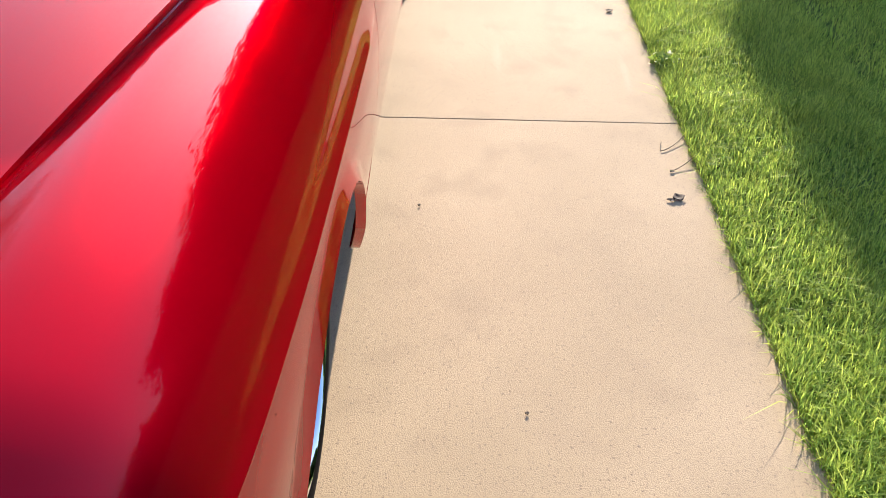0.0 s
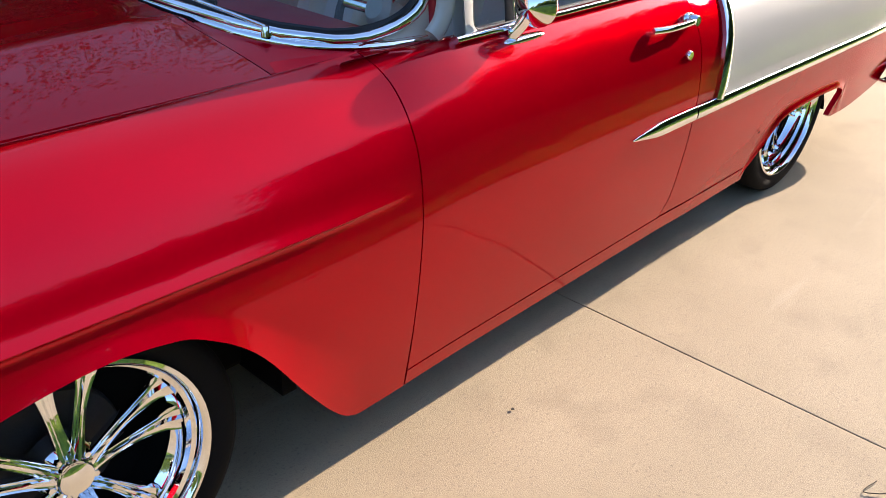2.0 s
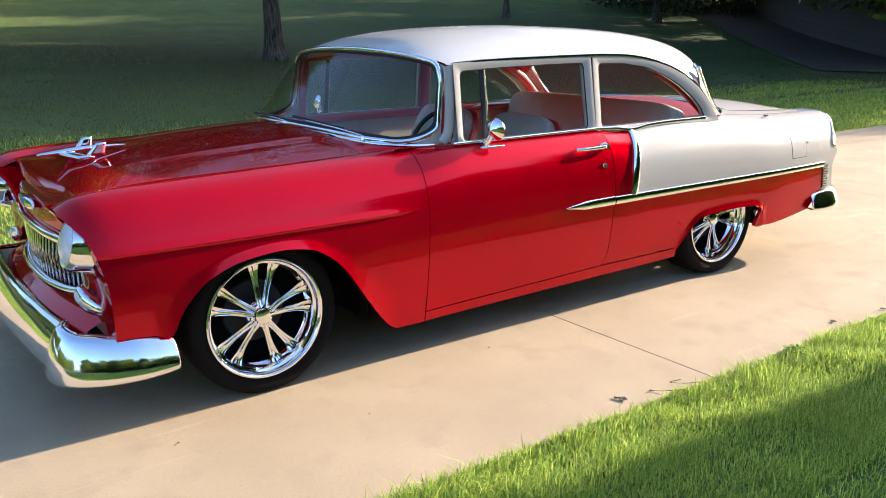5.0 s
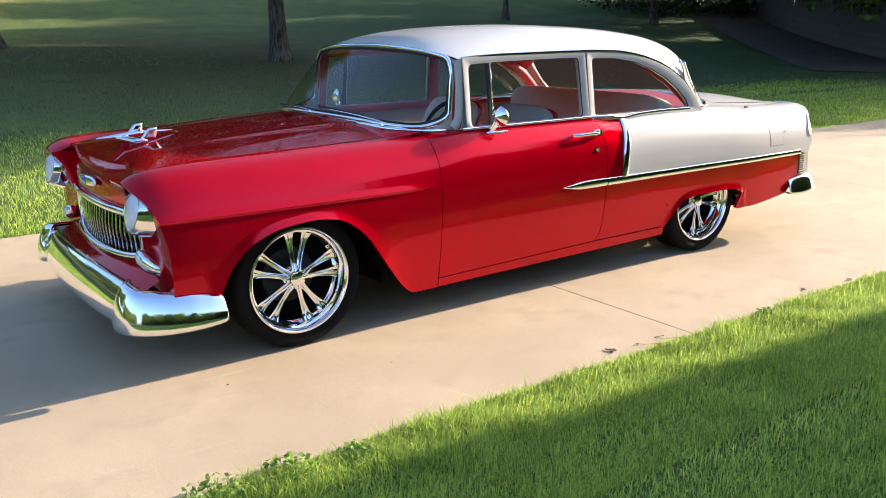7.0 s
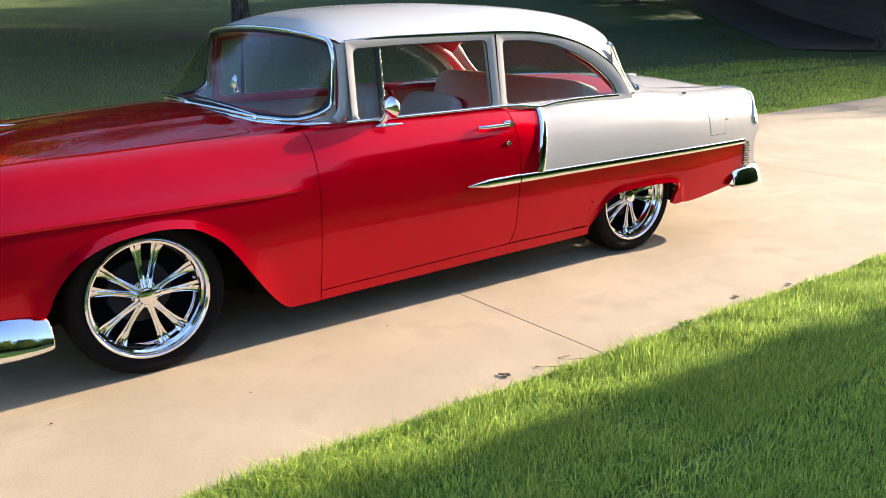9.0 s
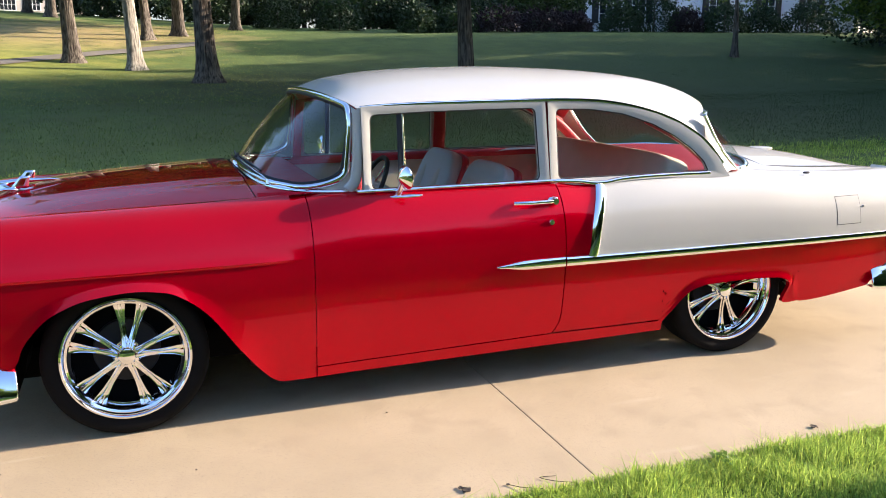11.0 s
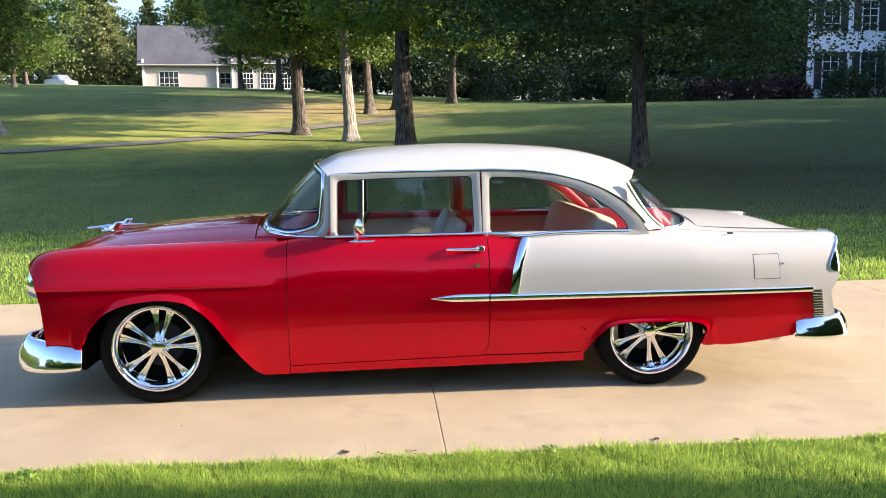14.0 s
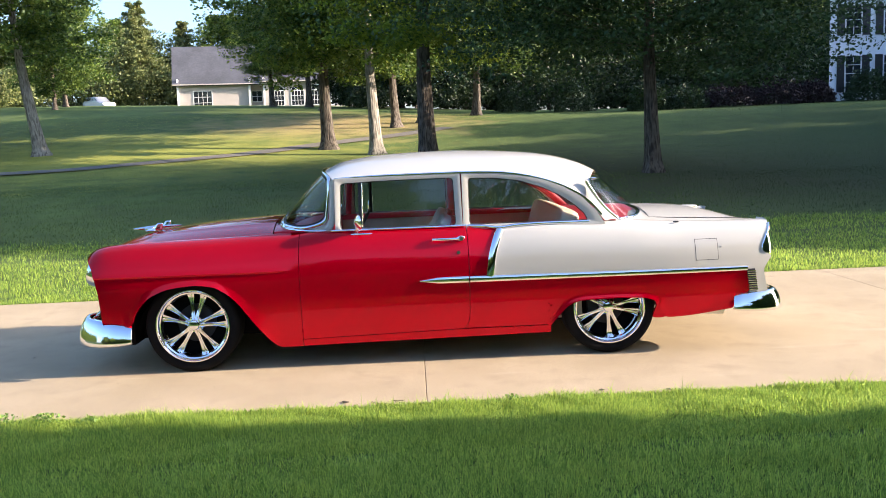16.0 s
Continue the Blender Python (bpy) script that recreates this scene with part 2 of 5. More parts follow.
M_BARK = bark_mat("bark", (0.17, 0.145, 0.115), (0.05, 0.04, 0.032))
M_BARKP = bark_mat("pale_bark", (0.36, 0.33, 0.27), (0.14, 0.125, 0.10))
M_ASPH = mat("path_asphalt", (0.17, 0.15, 0.12), rough=0.9, vary=0.3, scale=3, bump=0.5, bump_scale=40)
M_MULCH = mat("mulch", (0.06, 0.04, 0.028), rough=0.95, vary=0.5, scale=12, bump=1.0, bump_scale=30)
M_SIDE = mat("tan_siding", (0.47, 0.42, 0.37), rough=0.7, vary=0.06, scale=2)
M_SIDEW = mat("white_siding", (0.78, 0.80, 0.82), rough=0.65, vary=0.06, scale=2)
M_ROOF = mat("shingle", (0.075, 0.077, 0.085), rough=0.9, vary=0.35, scale=6, bump=0.6, bump_scale=14)
M_TRIMW = mat("white_trim", (0.76, 0.75, 0.72), rough=0.55, vary=0.05, scale=3)
M_PANE = mat("window_pane", (0.02, 0.025, 0.03), rough=0.04, coat=0.5)
M_SHUT = mat("dark_shutter", (0.012, 0.015, 0.016), rough=0.5)
M_FENCE = mat("fence_wood", (0.14, 0.12, 0.10), rough=0.85, vary=0.4, scale=5, bump=0.4, bump_scale=40)
M_SILVER = mat("silver_paint", (0.45, 0.46, 0.48), rough=0.3, metal=0.4, coat=0.8)


# ---- mesh helpers ----
def mesh_object(name, verts, faces, material, parent=None, label="", smooth=True):
    me = bpy.data.meshes.new(name)
    me.from_pydata(verts, [], faces)
    me.update()
    me.materials.append(material)
    if smooth:
        me.shade_smooth()
    ob = new(name, me)
    if parent is not None:
        ob.parent = parent
    if label:
        tagged(ob, label)
    return ob


def part(name, bm, material, parent=None, label="", smooth=False):
    me = bpy.data.meshes.new(name)
    bm.to_mesh(me)
    bm.free()
    me.materials.append(material)
    if smooth:
        me.shade_smooth()
        me.set_sharp_from_angle(angle=radians(40))
    ob = new(name, me)
    if parent is not None:
        ob.parent = parent
    if label:
        tagged(ob, label)
    return ob


def spline(*pts):
    """A monotone cubic through (x, y) pairs."""
    xs, ys = np.array([p[0] for p in pts], float), np.array([p[1] for p in pts], float)
    d = np.diff(ys) / np.diff(xs)
    m = np.concatenate([[d[0]], np.where(d[:-1] * d[1:] > 0, 2 * d[:-1] * d[1:] / np.where(d[:-1] + d[1:] == 0, 1, d[:-1] + d[1:]), 0), [d[-1]]])

    def f(x):
        x = min(max(x, xs[0]), xs[-1])
        i = min(max(int(np.searchsorted(xs, x)) - 1, 0), len(xs) - 2)
        h = xs[i + 1] - xs[i]
        t = (x - xs[i]) / h
        return float((2 * t**3 - 3 * t**2 + 1) * ys[i] + (t**3 - 2 * t**2 + t) * h * m[i] + (-2 * t**3 + 3 * t**2) * ys[i + 1] + (t**3 - t**2) * h * m[i + 1])
    return f


def lerp(a, b, t):
    return a + (b - a) * t


def grid_data(rows, out=None, closed=False):
    """Vertices and quads of a grid of points; wound so that the normals face out."""
    nu, nv = len(rows), len(rows[0])
    verts = [tuple(p) for r in rows for p in r]
    faces = []
    for i in range(nu - 1):
        for j in range(nv if closed else nv - 1):
            k = (j + 1) % nv
            faces.append((i * nv + j, i * nv + k, (i + 1) * nv + k, (i + 1) * nv + j))
    if out is not None:
        s = 0.0
        for f in faces[:: max(1, len(faces) // 60)]:
            a, b, c, d = [Vector(verts[q]) for q in f]
            n = (c - a).cross(d - b)
            o = Vector(out) if not callable(out) else out((a + b + c + d) / 4)
            s += n.dot(o)
        if s < 0:
            faces = [tuple(reversed(f)) for f in faces]
    return verts, faces


def grid(name, rows, material, parent=None, out=None, label="", closed=False):
    v, f = grid_data(rows, out, closed)
    ob = mesh_object(name, v, f, material, parent, label)
    ob.data.set_sharp_from_angle(angle=radians(42))
    return ob


def sweep_data(path, w, h, up=(0, 0, 1), n=10, power=2.6, taper=None, closed=False):
    """A rounded bar along a path: w across, h along up."""
    pts = [Vector(p) for p in path]
    rows = []
    for i, p in enumerate(pts):
        a = pts[i - 1] if (i > 0 or closed) else p
        b = pts[(i + 1) % len(pts)] if (i < len(pts) - 1 or closed) else p
        t = (b - a).normalized()
        u = Vector(up)
        s = t.cross(u)
        s = s.normalized() if s.length > 1e-6 else Vector((1, 0, 0))
        u = s.cross(t)
        k = taper(i / max(1, len(pts) - 1)) if taper else 1.0
        ring = []
        for j in range(n):
            an = 2 * math.pi * j / n
            c, q = math.cos(an), math.sin(an)
            e = 2 / power
            ring.append(p + s * (math.copysign(abs(c) ** e, c) * w / 2 * k) + u * (math.copysign(abs(q) ** e, q) * h / 2 * k))
        rows.append(ring)
    verts, faces = grid_data(rows, closed=True)
    m = len(rows)
    if closed:
        faces += [((m - 1) * n + j, (m - 1) * n + (j + 1) % n, (j + 1) % n, j) for j in range(n)]
    else:
        faces += [tuple(range(n))[::-1], tuple((m - 1) * n + j for j in range(n))]
    c = sum((Vector(v) for v in verts), Vector()) / len(verts)
    f0 = faces[0]
    nn = (Vector(verts[f0[2]]) - Vector(verts[f0[0]])).cross(Vector(verts[f0[3]]) - Vector(verts[f0[1]]))
    if nn.dot((Vector(verts[f0[0]]) + Vector(verts[f0[2]])) / 2 - pts[0]) < 0:
        faces = [tuple(reversed(f)) for f in faces]
    return verts, faces


def sweep(name, path, w, h, material, parent=None, label="", **kw):
    v, f = sweep_data(path, w, h, **kw)
    ob = mesh_object(name, v, f, material, parent, label)
    ob.data.set_sharp_from_angle(angle=radians(50))
    return ob


def smooth_path(pts, n=8, closed=False):
    """Catmull-Rom through the points."""
    P = [Vector(p) for p in pts]
    out = []
    m = len(P)
    for i in range(m if closed else m - 1):
        a, b, c, d = (P[(i - 1) % m], P[i], P[(i + 1) % m], P[(i + 2) % m]) if closed else (P[max(i - 1, 0)], P[i], P[i + 1], P[min(i + 2, m - 1)])
        for k in range(n):
            t = k / n
            out.append(0.5 * (2 * b + (c - a) * t + (2 * a - 5 * b + 4 * c - d) * t * t + (3 * b - a - 3 * c + d) * t**3))
    if not closed:
        out.append(P[-1])
    return out


def lathe(name, profile, material, parent=None, axis="y", n=48, label="", center=(0, 0, 0)):
    """Turn (radius, along) pairs about an axis."""
    rows = []
    for r, a in profile:
        ring = []
        for j in range(n):
            an = 2 * math.pi * j / n
            c, s = r * math.cos(an), r * math.sin(an)
            p = {"y": (c, a, s), "x": (a, c, s), "z": (c, s, a)}[axis]
            ring.append(Vector(p) + Vector(center))
        rows.append(ring)
    v, f = grid_data(rows, closed=True)
    ob = mesh_object(name, v, f, material, parent, label)
    ob.data.set_sharp_from_angle(angle=radians(35))
    return ob


def box_bm(bm, x0, x1, y0, y1, z0, z1, bevel=0.0):
    r = bmesh.ops.create_cube(bm, size=1.0)
    vs = r["verts"]
    for v in vs:
        v.co = Vector((lerp(x0, x1, v.co.x + 0.5), lerp(y0, y1, v.co.y + 0.5), lerp(z0, z1, v.co.z + 0.5)))
    if bevel > 0:
        es = list({e for v in vs for e in v.link_edges})
        bmesh.ops.bevel(bm, geom=es, offset=bevel, segments=2, profile=0.5, affect="EDGES")
    return bm


def box(name, dims, material, parent=None, bevel=0.0, label=""):
    bm = bmesh.new()
    box_bm(bm, *dims, bevel=bevel)
    return part(name, bm, material, parent, label)


def soft_box(name, dims, material, parent=None, label="", power=4.0, n=18):
    """A padded block: a rounded superellipsoid."""
    x0, x1, y0, y1, z0, z1 = dims
    rows = []
    e = 2 / power

    def sp(v):
        return math.copysign(abs(v) ** e, v)
    for i in range(n + 1):
        th = -math.pi / 2 + math.pi * i / n
        rows.append([Vector(((x0 + x1) / 2 + (x1 - x0) / 2 * sp(math.cos(th)) * sp(math.cos(2 * math.pi * j / (2 * n))),
                             (y0 + y1) / 2 + (y1 - y0) / 2 * sp(math.cos(th)) * sp(math.sin(2 * math.pi * j / (2 * n))),
                             (z0 + z1) / 2 + (z1 - z0) / 2 * sp(math.sin(th)))) for j in range(2 * n)])
    c = Vector(((x0 + x1) / 2, (y0 + y1) / 2, (z0 + z1) / 2))
    return grid(name, rows, material, parent, out=lambda p: p - c, label=label, closed=True)


# ---- ground, driveway ----
GX = (-60, -40, -12, 2, 12, 26, 60)
GY = (2.6, 8, 16, 26, 36, 50, 80)
GZ = ((0, 0, 0, 0, 0, 0, 0), (.25, .22, .2, .18, .15, .15, .1), (.9, .85, .78, .75, .55, .6, .6), (1.75, 1.75, 1.65, 1.3, 1.35, 1.6, 1.6),
      (3.2, 3.0, 2.8, 2.55, 2.72, 2.9, 3.0), (5.2, 5.0, 4.45, 3.95, 3.6, 3.5, 3.5), (7.2, 7.0, 6.2, 5.4, 4.5, 4.0, 4.0))
ROWF = [spline(*zip(GX, z)) for z in GZ]
DRIVE_Y0, DRIVE_Y1 = -1.90, 2.45


def ground_z(x, y):
    if y < GY[0]:
        return -0.012
    return spline(*zip(GY, [f(x) for f in ROWF]))(y) - 0.012


def build_ground():
    xs = sorted(set(list(np.linspace(-30, 40, 71)) + [-220, -160, -120, -90, -70, -55, -42, 50, 62, 80, 110, 150, 220]))
    ys = [-160, -110, -70, -45, -30, -20, -12, -6, -1.94, -1.905, 2.455, 2.49] + list(np.linspace(3.2, 60, 58)) + [65, 72, 80, 95, 120, 160, 240]
    rows = [[Vector((x, y, -0.09 if -1.91 < y < 2.46 else ground_z(x, y) + (0.02 * noise.noise((x * 0.6, y * 0.6, 0)) if y > 4 else 0))) for x in xs] for y in ys]
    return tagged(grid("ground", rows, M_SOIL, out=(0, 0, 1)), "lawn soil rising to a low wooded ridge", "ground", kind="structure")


build_ground()
drive = tagged(new("driveway"), "sunlit tan broom-finished concrete driveway", "driveway", kind="structure")


def slab(x0, x1):
    bm = bmesh.new()
    box_bm(bm, x0 + 0.0015, x1 - 0.0015, DRIVE_Y0, DRIVE_Y1, -0.12, 0.0)
    es = [e for e in bm.edges if all(v.co.z > -0.01 for v in e.verts)]
    bmesh.ops.bevel(bm, geom=es, offset=0.003, segments=2, profile=0.5, affect="EDGES")
    part("slab", bm, M_CONC, drive)


JOINTS = (-29.2, -24.8, -20.4, -16.0, -11.6, -7.2, -2.8, 1.6, 6.0, 10.4, 14.8, 19.2, 23.6)
for a, b in zip(JOINTS[:-1], JOINTS[1:]):
    slab(a, b)

# ---- the car: x runs to its tail, y to its far side, the front axle at x = 0 ----
car = tagged(new("car"), "classic two-door sedan, candy red with cream-white roof and rear quarters, parked", "car")
AXLE = 2.921
crown = spline((-.74, .830), (-.72, .850), (-.70, .866), (-.66, .886), (-.58, .902), (-.4, .914), (0, .922), (.4, .932), (.70, .944), (.86, .962), (1.0, .970), (1.9, .970), (2.1, .955), (2.4, .962), (3.1, .940), (3.45, .914), (3.8, .908), (4.13, .906))
plan = spline((-.74, .935), (-.70, .955), (-.66, .968), (-.55, .982), (-.4, .990), (-.1, .998), (.3, 1.0), (3.3, 1.0), (3.7, .990), (4.0, .974), (4.13, .964))
prof = spline((0, .695), (.006, .735), (.02, .785), (.045, .832), (.08, .868), (.12, .895), (.18, .920), (.25, .933), (.33, .938), (.45, .932), (.6, .916), (.75, .893), (.88, .865))
arch_f = spline((-.66, .385), (-.46, .368), (-.415, .355), (-.395, .37), (-.375, .42), (-.34, .475), (-.25, .557), (-.11, .608), (.05, .623), (.17, .608), (.25, .566), (.32, .505), (.45, .325), (.54, .212), (.58, .175), (.62, .157), (.78, .157))
arch_r = spline((1.9, .176), (2.49, .180), (2.515, .19), (2.535, .235), (2.56, .295), (2.60, .345), (2.65, .382), (2.74, .402), (2.96, .407), (3.15, .400), (3.22, .380), (3.27, .335), (3.305, .262), (3.335, .250), (3.77, .292), (3.9, .315), (4.05, .36))


def lip_distance(f, x, z):
    """How far a point of the flank lies from a wheel arch's lip."""
    g = (f(x + .01) - f(x - .01)) / .02
    return (z - f(x)) / math.sqrt(1 + g * g)


def half_width(x, z):
    y = prof(max(0.0, crown(x) - z)) * plan(x)
    if x < .74:
        k = 1.0 if x < .55 else max(0.0, (.735 - x) / .185)
        d = z - .697
        y += k * (.010 * math.exp(-(d / .018) ** 1.3) if d > 0 else .010 * math.exp(-(-d / .007) ** 1.3))
    if -.45 < x < .66:
        k = 1.0 if x < .45 else max(0.0, (.60 - x) / .15)
        y += k * .013 * math.exp(-(lip_distance(arch_f, x, z) / .022) ** 2)
    elif 2.50 < x < 3.36:
        k = 1.0 if x < 3.22 else max(0.0, (3.33 - x) / .11)
        y += k * .012 * math.exp(-(lip_distance(arch_r, x, z) / .02) ** 2)
    return y


def call(f, v):
    return f(v) if callable(f) else f


def side_patch(name, x0, x1, zlo, zhi, nx, nz, side, material, parent, label="", top=None, warp=1.0, rim=0.022, knot=None):
    """A panel of the car's flank between two edges in x and two in z, with its rims turned inwards."""
    rows = []
    for i in range(nx + 1):
        u = i / nx
        col = []
        for j in range(nz + 1):
            v = (j / nz) ** warp
            x = lerp(call(x0, .6), call(x1, .6), u)
            for _ in range(3):
                z = lerp(call(zlo, x), call(zhi, x), v)
                if knot:
                    zk, vk = knot
                    z = lerp(call(zlo, x), zk - .0005, (v / vk) ** .3) if v <= vk else lerp(zk, call(zhi, x), ((v - vk) / (1 - vk)) ** 1.8)
                x = lerp(call(x0, z), call(x1, z), u)
            col.append(Vector((x, side * half_width(x, z), z)))
        if top:
            col += [Vector((x, side * y, z)) for y, z in top(col[-1].x)]
        rows.append(col)

    def inward(p, k=1.0):
        return Vector((p.x, p.y - side * rim * k, p.z))
    rows = [[inward(c[0])] + c + [inward(c[-1]) + Vector((0, 0, -.012 if top else 0))] for c in rows]
    rows = [[inward(p) for p in rows[0]]] + rows + [[inward(p) for p in rows[-1]]]
    return grid(name, rows, material, parent, out=(0, side, 0.2), label=label)


seam_y = spline((-.72, .565), (-.6, .60), (-.3, .632), (0, .66), (.3, .688), (.55, .71), (.8, .735))
seam_z = spline((-.72, .825), (-.66, .856), (-.6, .872), (-.3, .898), (0, .909), (.3, .918), (.55, .928), (.8, .94))
ztrim = spline((1.5, .586), (3.9, .576))
belt = lambda x: .944
deck_y = spline((1.9, .78), (2.4, .765), (2.9, .74), (3.2, .70), (3.45, .69), (3.8, .675), (4.05, .65))
dip = spline((1.9, .936), (2.05, .930), (2.17, .914), (2.24, .922), (2.4, .940), (2.8, .936), (3.1, .928), (3.45, .906), (3.8, .894), (4.13, .890))
door_back = spline((.20, 1.875), (.225, 1.885), (.25, 1.905), (.29, 1.925), (.34, 1.932), (.6, 1.936), (1.0, 1.932))
slant = spline((.55, 2.055), (.60, 2.075), (.75, 2.10), (.90, 2.155), (.96, 2.20))
tail_x = spline((.30, 3.92), (.40, 4.04), (.48, 4.022), (.56, 4.008), (.62, 4.04), (.655, 4.062), (.672, 4.045), (.69, 4.006), (.72, 4.0), (.78, 4.026), (.85, 4.072), (.90, 4.098))


def fender_top(x):
    a, b = prof(.006) * plan(x), seam_y(x)
    return [(lerp(a, b, .35), lerp(crown(x) - .002, seam_z(x) + .006, .3)), (lerp(a, b, .75), seam_z(x) + .006), (b + .004, seam_z(x))]


def quarter_top(x):
    y0, z0 = half_width(x, dip(x)), dip(x)
    return [(lerp(y0, deck_y(x), .5), z0 + .004), (deck_y(x), z0 + .005)]


front_x = spline((.34, -.60), (.45, -.605), (.58, -.613), (.64, -.626), (.70, -.642), (.755, -.662), (.80, -.694), (.83, -.716), (.86, -.722), (.90, -.70))

for side in (-1, 1):
    fender = side_patch("front_fender", lambda z: front_x(z), .7635, lambda x: arch_f(x), lambda x: crown(x) - .006, 96, 96, side, M_RED, car, "candy red metallic front fender with raised crease", top=fender_top, knot=(.697, .5))
    dr = side_patch("door", .7672, lambda z: door_back(z) - .003, lambda x: .209 + .022 * (x - .77), belt, 40, 44, side, M_RED, car, "candy red door with chrome handle")
    side_patch("rocker_panel", .768, 2.50, lambda x: .158 + .012 * (x - .77), lambda x: .204 + .022 * (min(x, 1.9) - .77), 30, 5, side, M_RED, car)
    side_patch("rear_quarter", lambda z: door_back(z) + .002, lambda z: 3.905 - .16 * (z - .42) if z > .42 else 3.78 + (z - .29) / .13 * .125, lambda x: max(arch_r(x), .236) if x < 2.5 else arch_r(x), ztrim, 110, 26, side, M_RED, car, "candy red lower rear quarter")
    side_patch("quarter_front", lambda z: door_back(z) + .002, lambda z: slant(z), ztrim, dip, 12, 20, side, M_RED, car, top=quarter_top)
    side_patch("quarter_upper", lambda z: slant(z), tail_x, ztrim, dip, 60, 26, side, M_WHITE, car, "cream-white upper rear quarter", top=quarter_top)
    side_patch("tail_corner", lambda z: 3.905 - .16 * (z - .42), tail_x, .40, ztrim, 10, 10, side, M_WHITE, car)
    # tail below the lamp
    rows = []
    for j in range(15):
        z = lerp(.42, .90, j / 14)
        x = tail_x(z)
        y = half_width(x, z)
        rows.append([Vector((x + .012 * math.sin(k * math.pi / 6), side * lerp(y, .55, k / 6), z)) for k in range(7)])
    grid("tail_panel", rows, M_WHITE, car, out=(1, 0, 0))
    # nacelle round the headlight and the face below it
    rows = []
    for j in range(41):
        z = lerp(.36, .838, j / 40)
        x = front_x(z)
        y = half_width(x, z)
        inner = .55
        row = []
        for k in range(31):
            s = k / 30
            bulge = math.sin(min(1, s * 3) * math.pi / 2)
            yy = lerp(y, inner, s)
            row.append(Vector((x - .006 * bulge, side * yy, z)))
        row += [Vector((lerp(x, -.58, t), side * (inner + .012 * t), z)) for t in (.15, .5, 1)]
        rows.append(row)
    nv, nf = grid_data(rows, (-1, 0, 0))
    nf = [f for f in nf if sum((abs(nv[q][1]) - .748) ** 2 + (nv[q][2] - .733) ** 2 for q in f) / 4 > .094 ** 2 or sum(nv[q][0] for q in f) / 4 > -.61]
    mesh_object("headlight_nacelle", nv, nf, M_RED, car)
    # headlight
    hl = lathe("headlight", [(.0, -.034), (.04, -.031), (.066, -.021), (.083, -.006)], M_LENS, car, axis="x", n=32, label="clear round headlight in a chrome bezel")
    hl.matrix_basis = pose(-.690, side * .748, .730, 0, 14, 0)
    lathe("bezel", [(.080, -.002), (.085, -.013), (.093, -.013), (.100, .0), (.104, .03), (.107, .07)], M_CHROME, hl, axis="x", n=40, label="chrome bezel")
    # parking light below it
    pod = smooth_path([(-.640, side * .60, .508), (-.648, side * .64, .496), (-.640, side * .69, .478), (-.618, side * .735, .460), (-.59, side * .765, .447)], 6)
    pk = sweep("parking_light", pod, .05, .070, M_CHROME, car, "tapered chrome parking light pod beside the grille", n=16, power=2.3, taper=lambda t: .62 + .42 * math.sin(math.pi * min(1, t * 1.15)) if t < .5 else 1.03 * max(.12, 1 - ((t - .5) / .56) ** 2))
    sweep("lens", [p + Vector((-.013, side * -.004, .004)) for p in pod[4:15]], .036, .046, M_LENS, pk, "ribbed clear lens", n=14, power=2.4, taper=lambda t: max(.25, math.sin(math.pi * (.12 + .8 * t))))
    # chrome trims of the flank
    pts = [Vector((x, side * (half_width(x, z) + .003), z)) for x, z in [(lerp(1.59, 1.93, k / 8), .586) for k in range(9)]]
    sweep("spear_trim", pts, .022, .048, M_CHROME, dr, "chrome spear trim", power=2.0, n=14, taper=lambda t: max(.06, min(1, .1 + 2.2 * t)))
    pts = [Vector((x, side * (half_width(x, ztrim(x)) + .003), ztrim(x) + .001)) for x in np.linspace(1.937, 3.885, 40)]
    sweep("side_trim", pts, .020, .042, M_CHROME, car, "long chrome side moulding", power=2.0, n=14, taper=lambda t: 1.1 - .3 * t)
    pts = [Vector((slant(z), side * (half_width(slant(z), z) + .003), z)) for z in np.linspace(.60, .915, 16)]
    sweep("slant_trim", pts, .018, .05, M_CHROME, car, "slanted chrome divider", up=(1, 0, 0))
    # ribbed plate ahead of the rear bumper
    rib = side_patch("ribbed_plate", lambda z: 3.905 - .16 * (z - .42), lambda z: 3.965 - .16 * (z - .42), .415, .572, 3, 6, side, M_BLACK, car, rim=.004)
    rib.location.y = side * .004
    for k in range(9):
        z = .425 + .0165 * k
        x = 3.905 - .16 * (z - .42)
        sweep("rib", [Vector((x + d, side * (half_width(x + d, z) + .004), z)) for d in (0, .03, .062)], .006, .008, M_CHROME, rib, n=6)
    # tail lamp
    def lamp_rows(z0, z1, grow, inner, n=10):
        out = []
        for k in range(n + 1):
            z = lerp(z0, z1, k / n)
            yo, xb, xe = half_width(4.0, z) - .004 - 3 * grow, tail_x(z) - .015, max(4.062, tail_x(z) + .014) + 2.5 * grow
            out.append([Vector((x, side * y, z)) for x, y in ((xb, yo), (xe - .012, yo), (xe - .003, yo - .006), (xe, yo - .02), (xe, inner + .02), (xe - .01, inner), (xb, inner))])
        mid = Vector((4.03, side * .70, 0))
        for row, end in ((out[0], 0), (out[-1], -1)):
            tip = [lerp(p, Vector((mid.x, mid.y, p.z)), .9) for p in row]
            out = [tip] + out if end == 0 else out + [tip]
        return out
    tl = grid("tail_light", lamp_rows(.676, .872, 0, .62), M_CHROME, car, out=(1, 0, 0), label="chrome-framed red tail light")
    grid("lens", lamp_rows(.760, .852, .004, .65), M_AMBER, tl, out=(1, 0, 0), label="red lens")
    grid("reverse_lens", lamp_rows(.69, .752, .004, .65), M_LENS, tl, out=(1, 0, 0), label="clear lens")
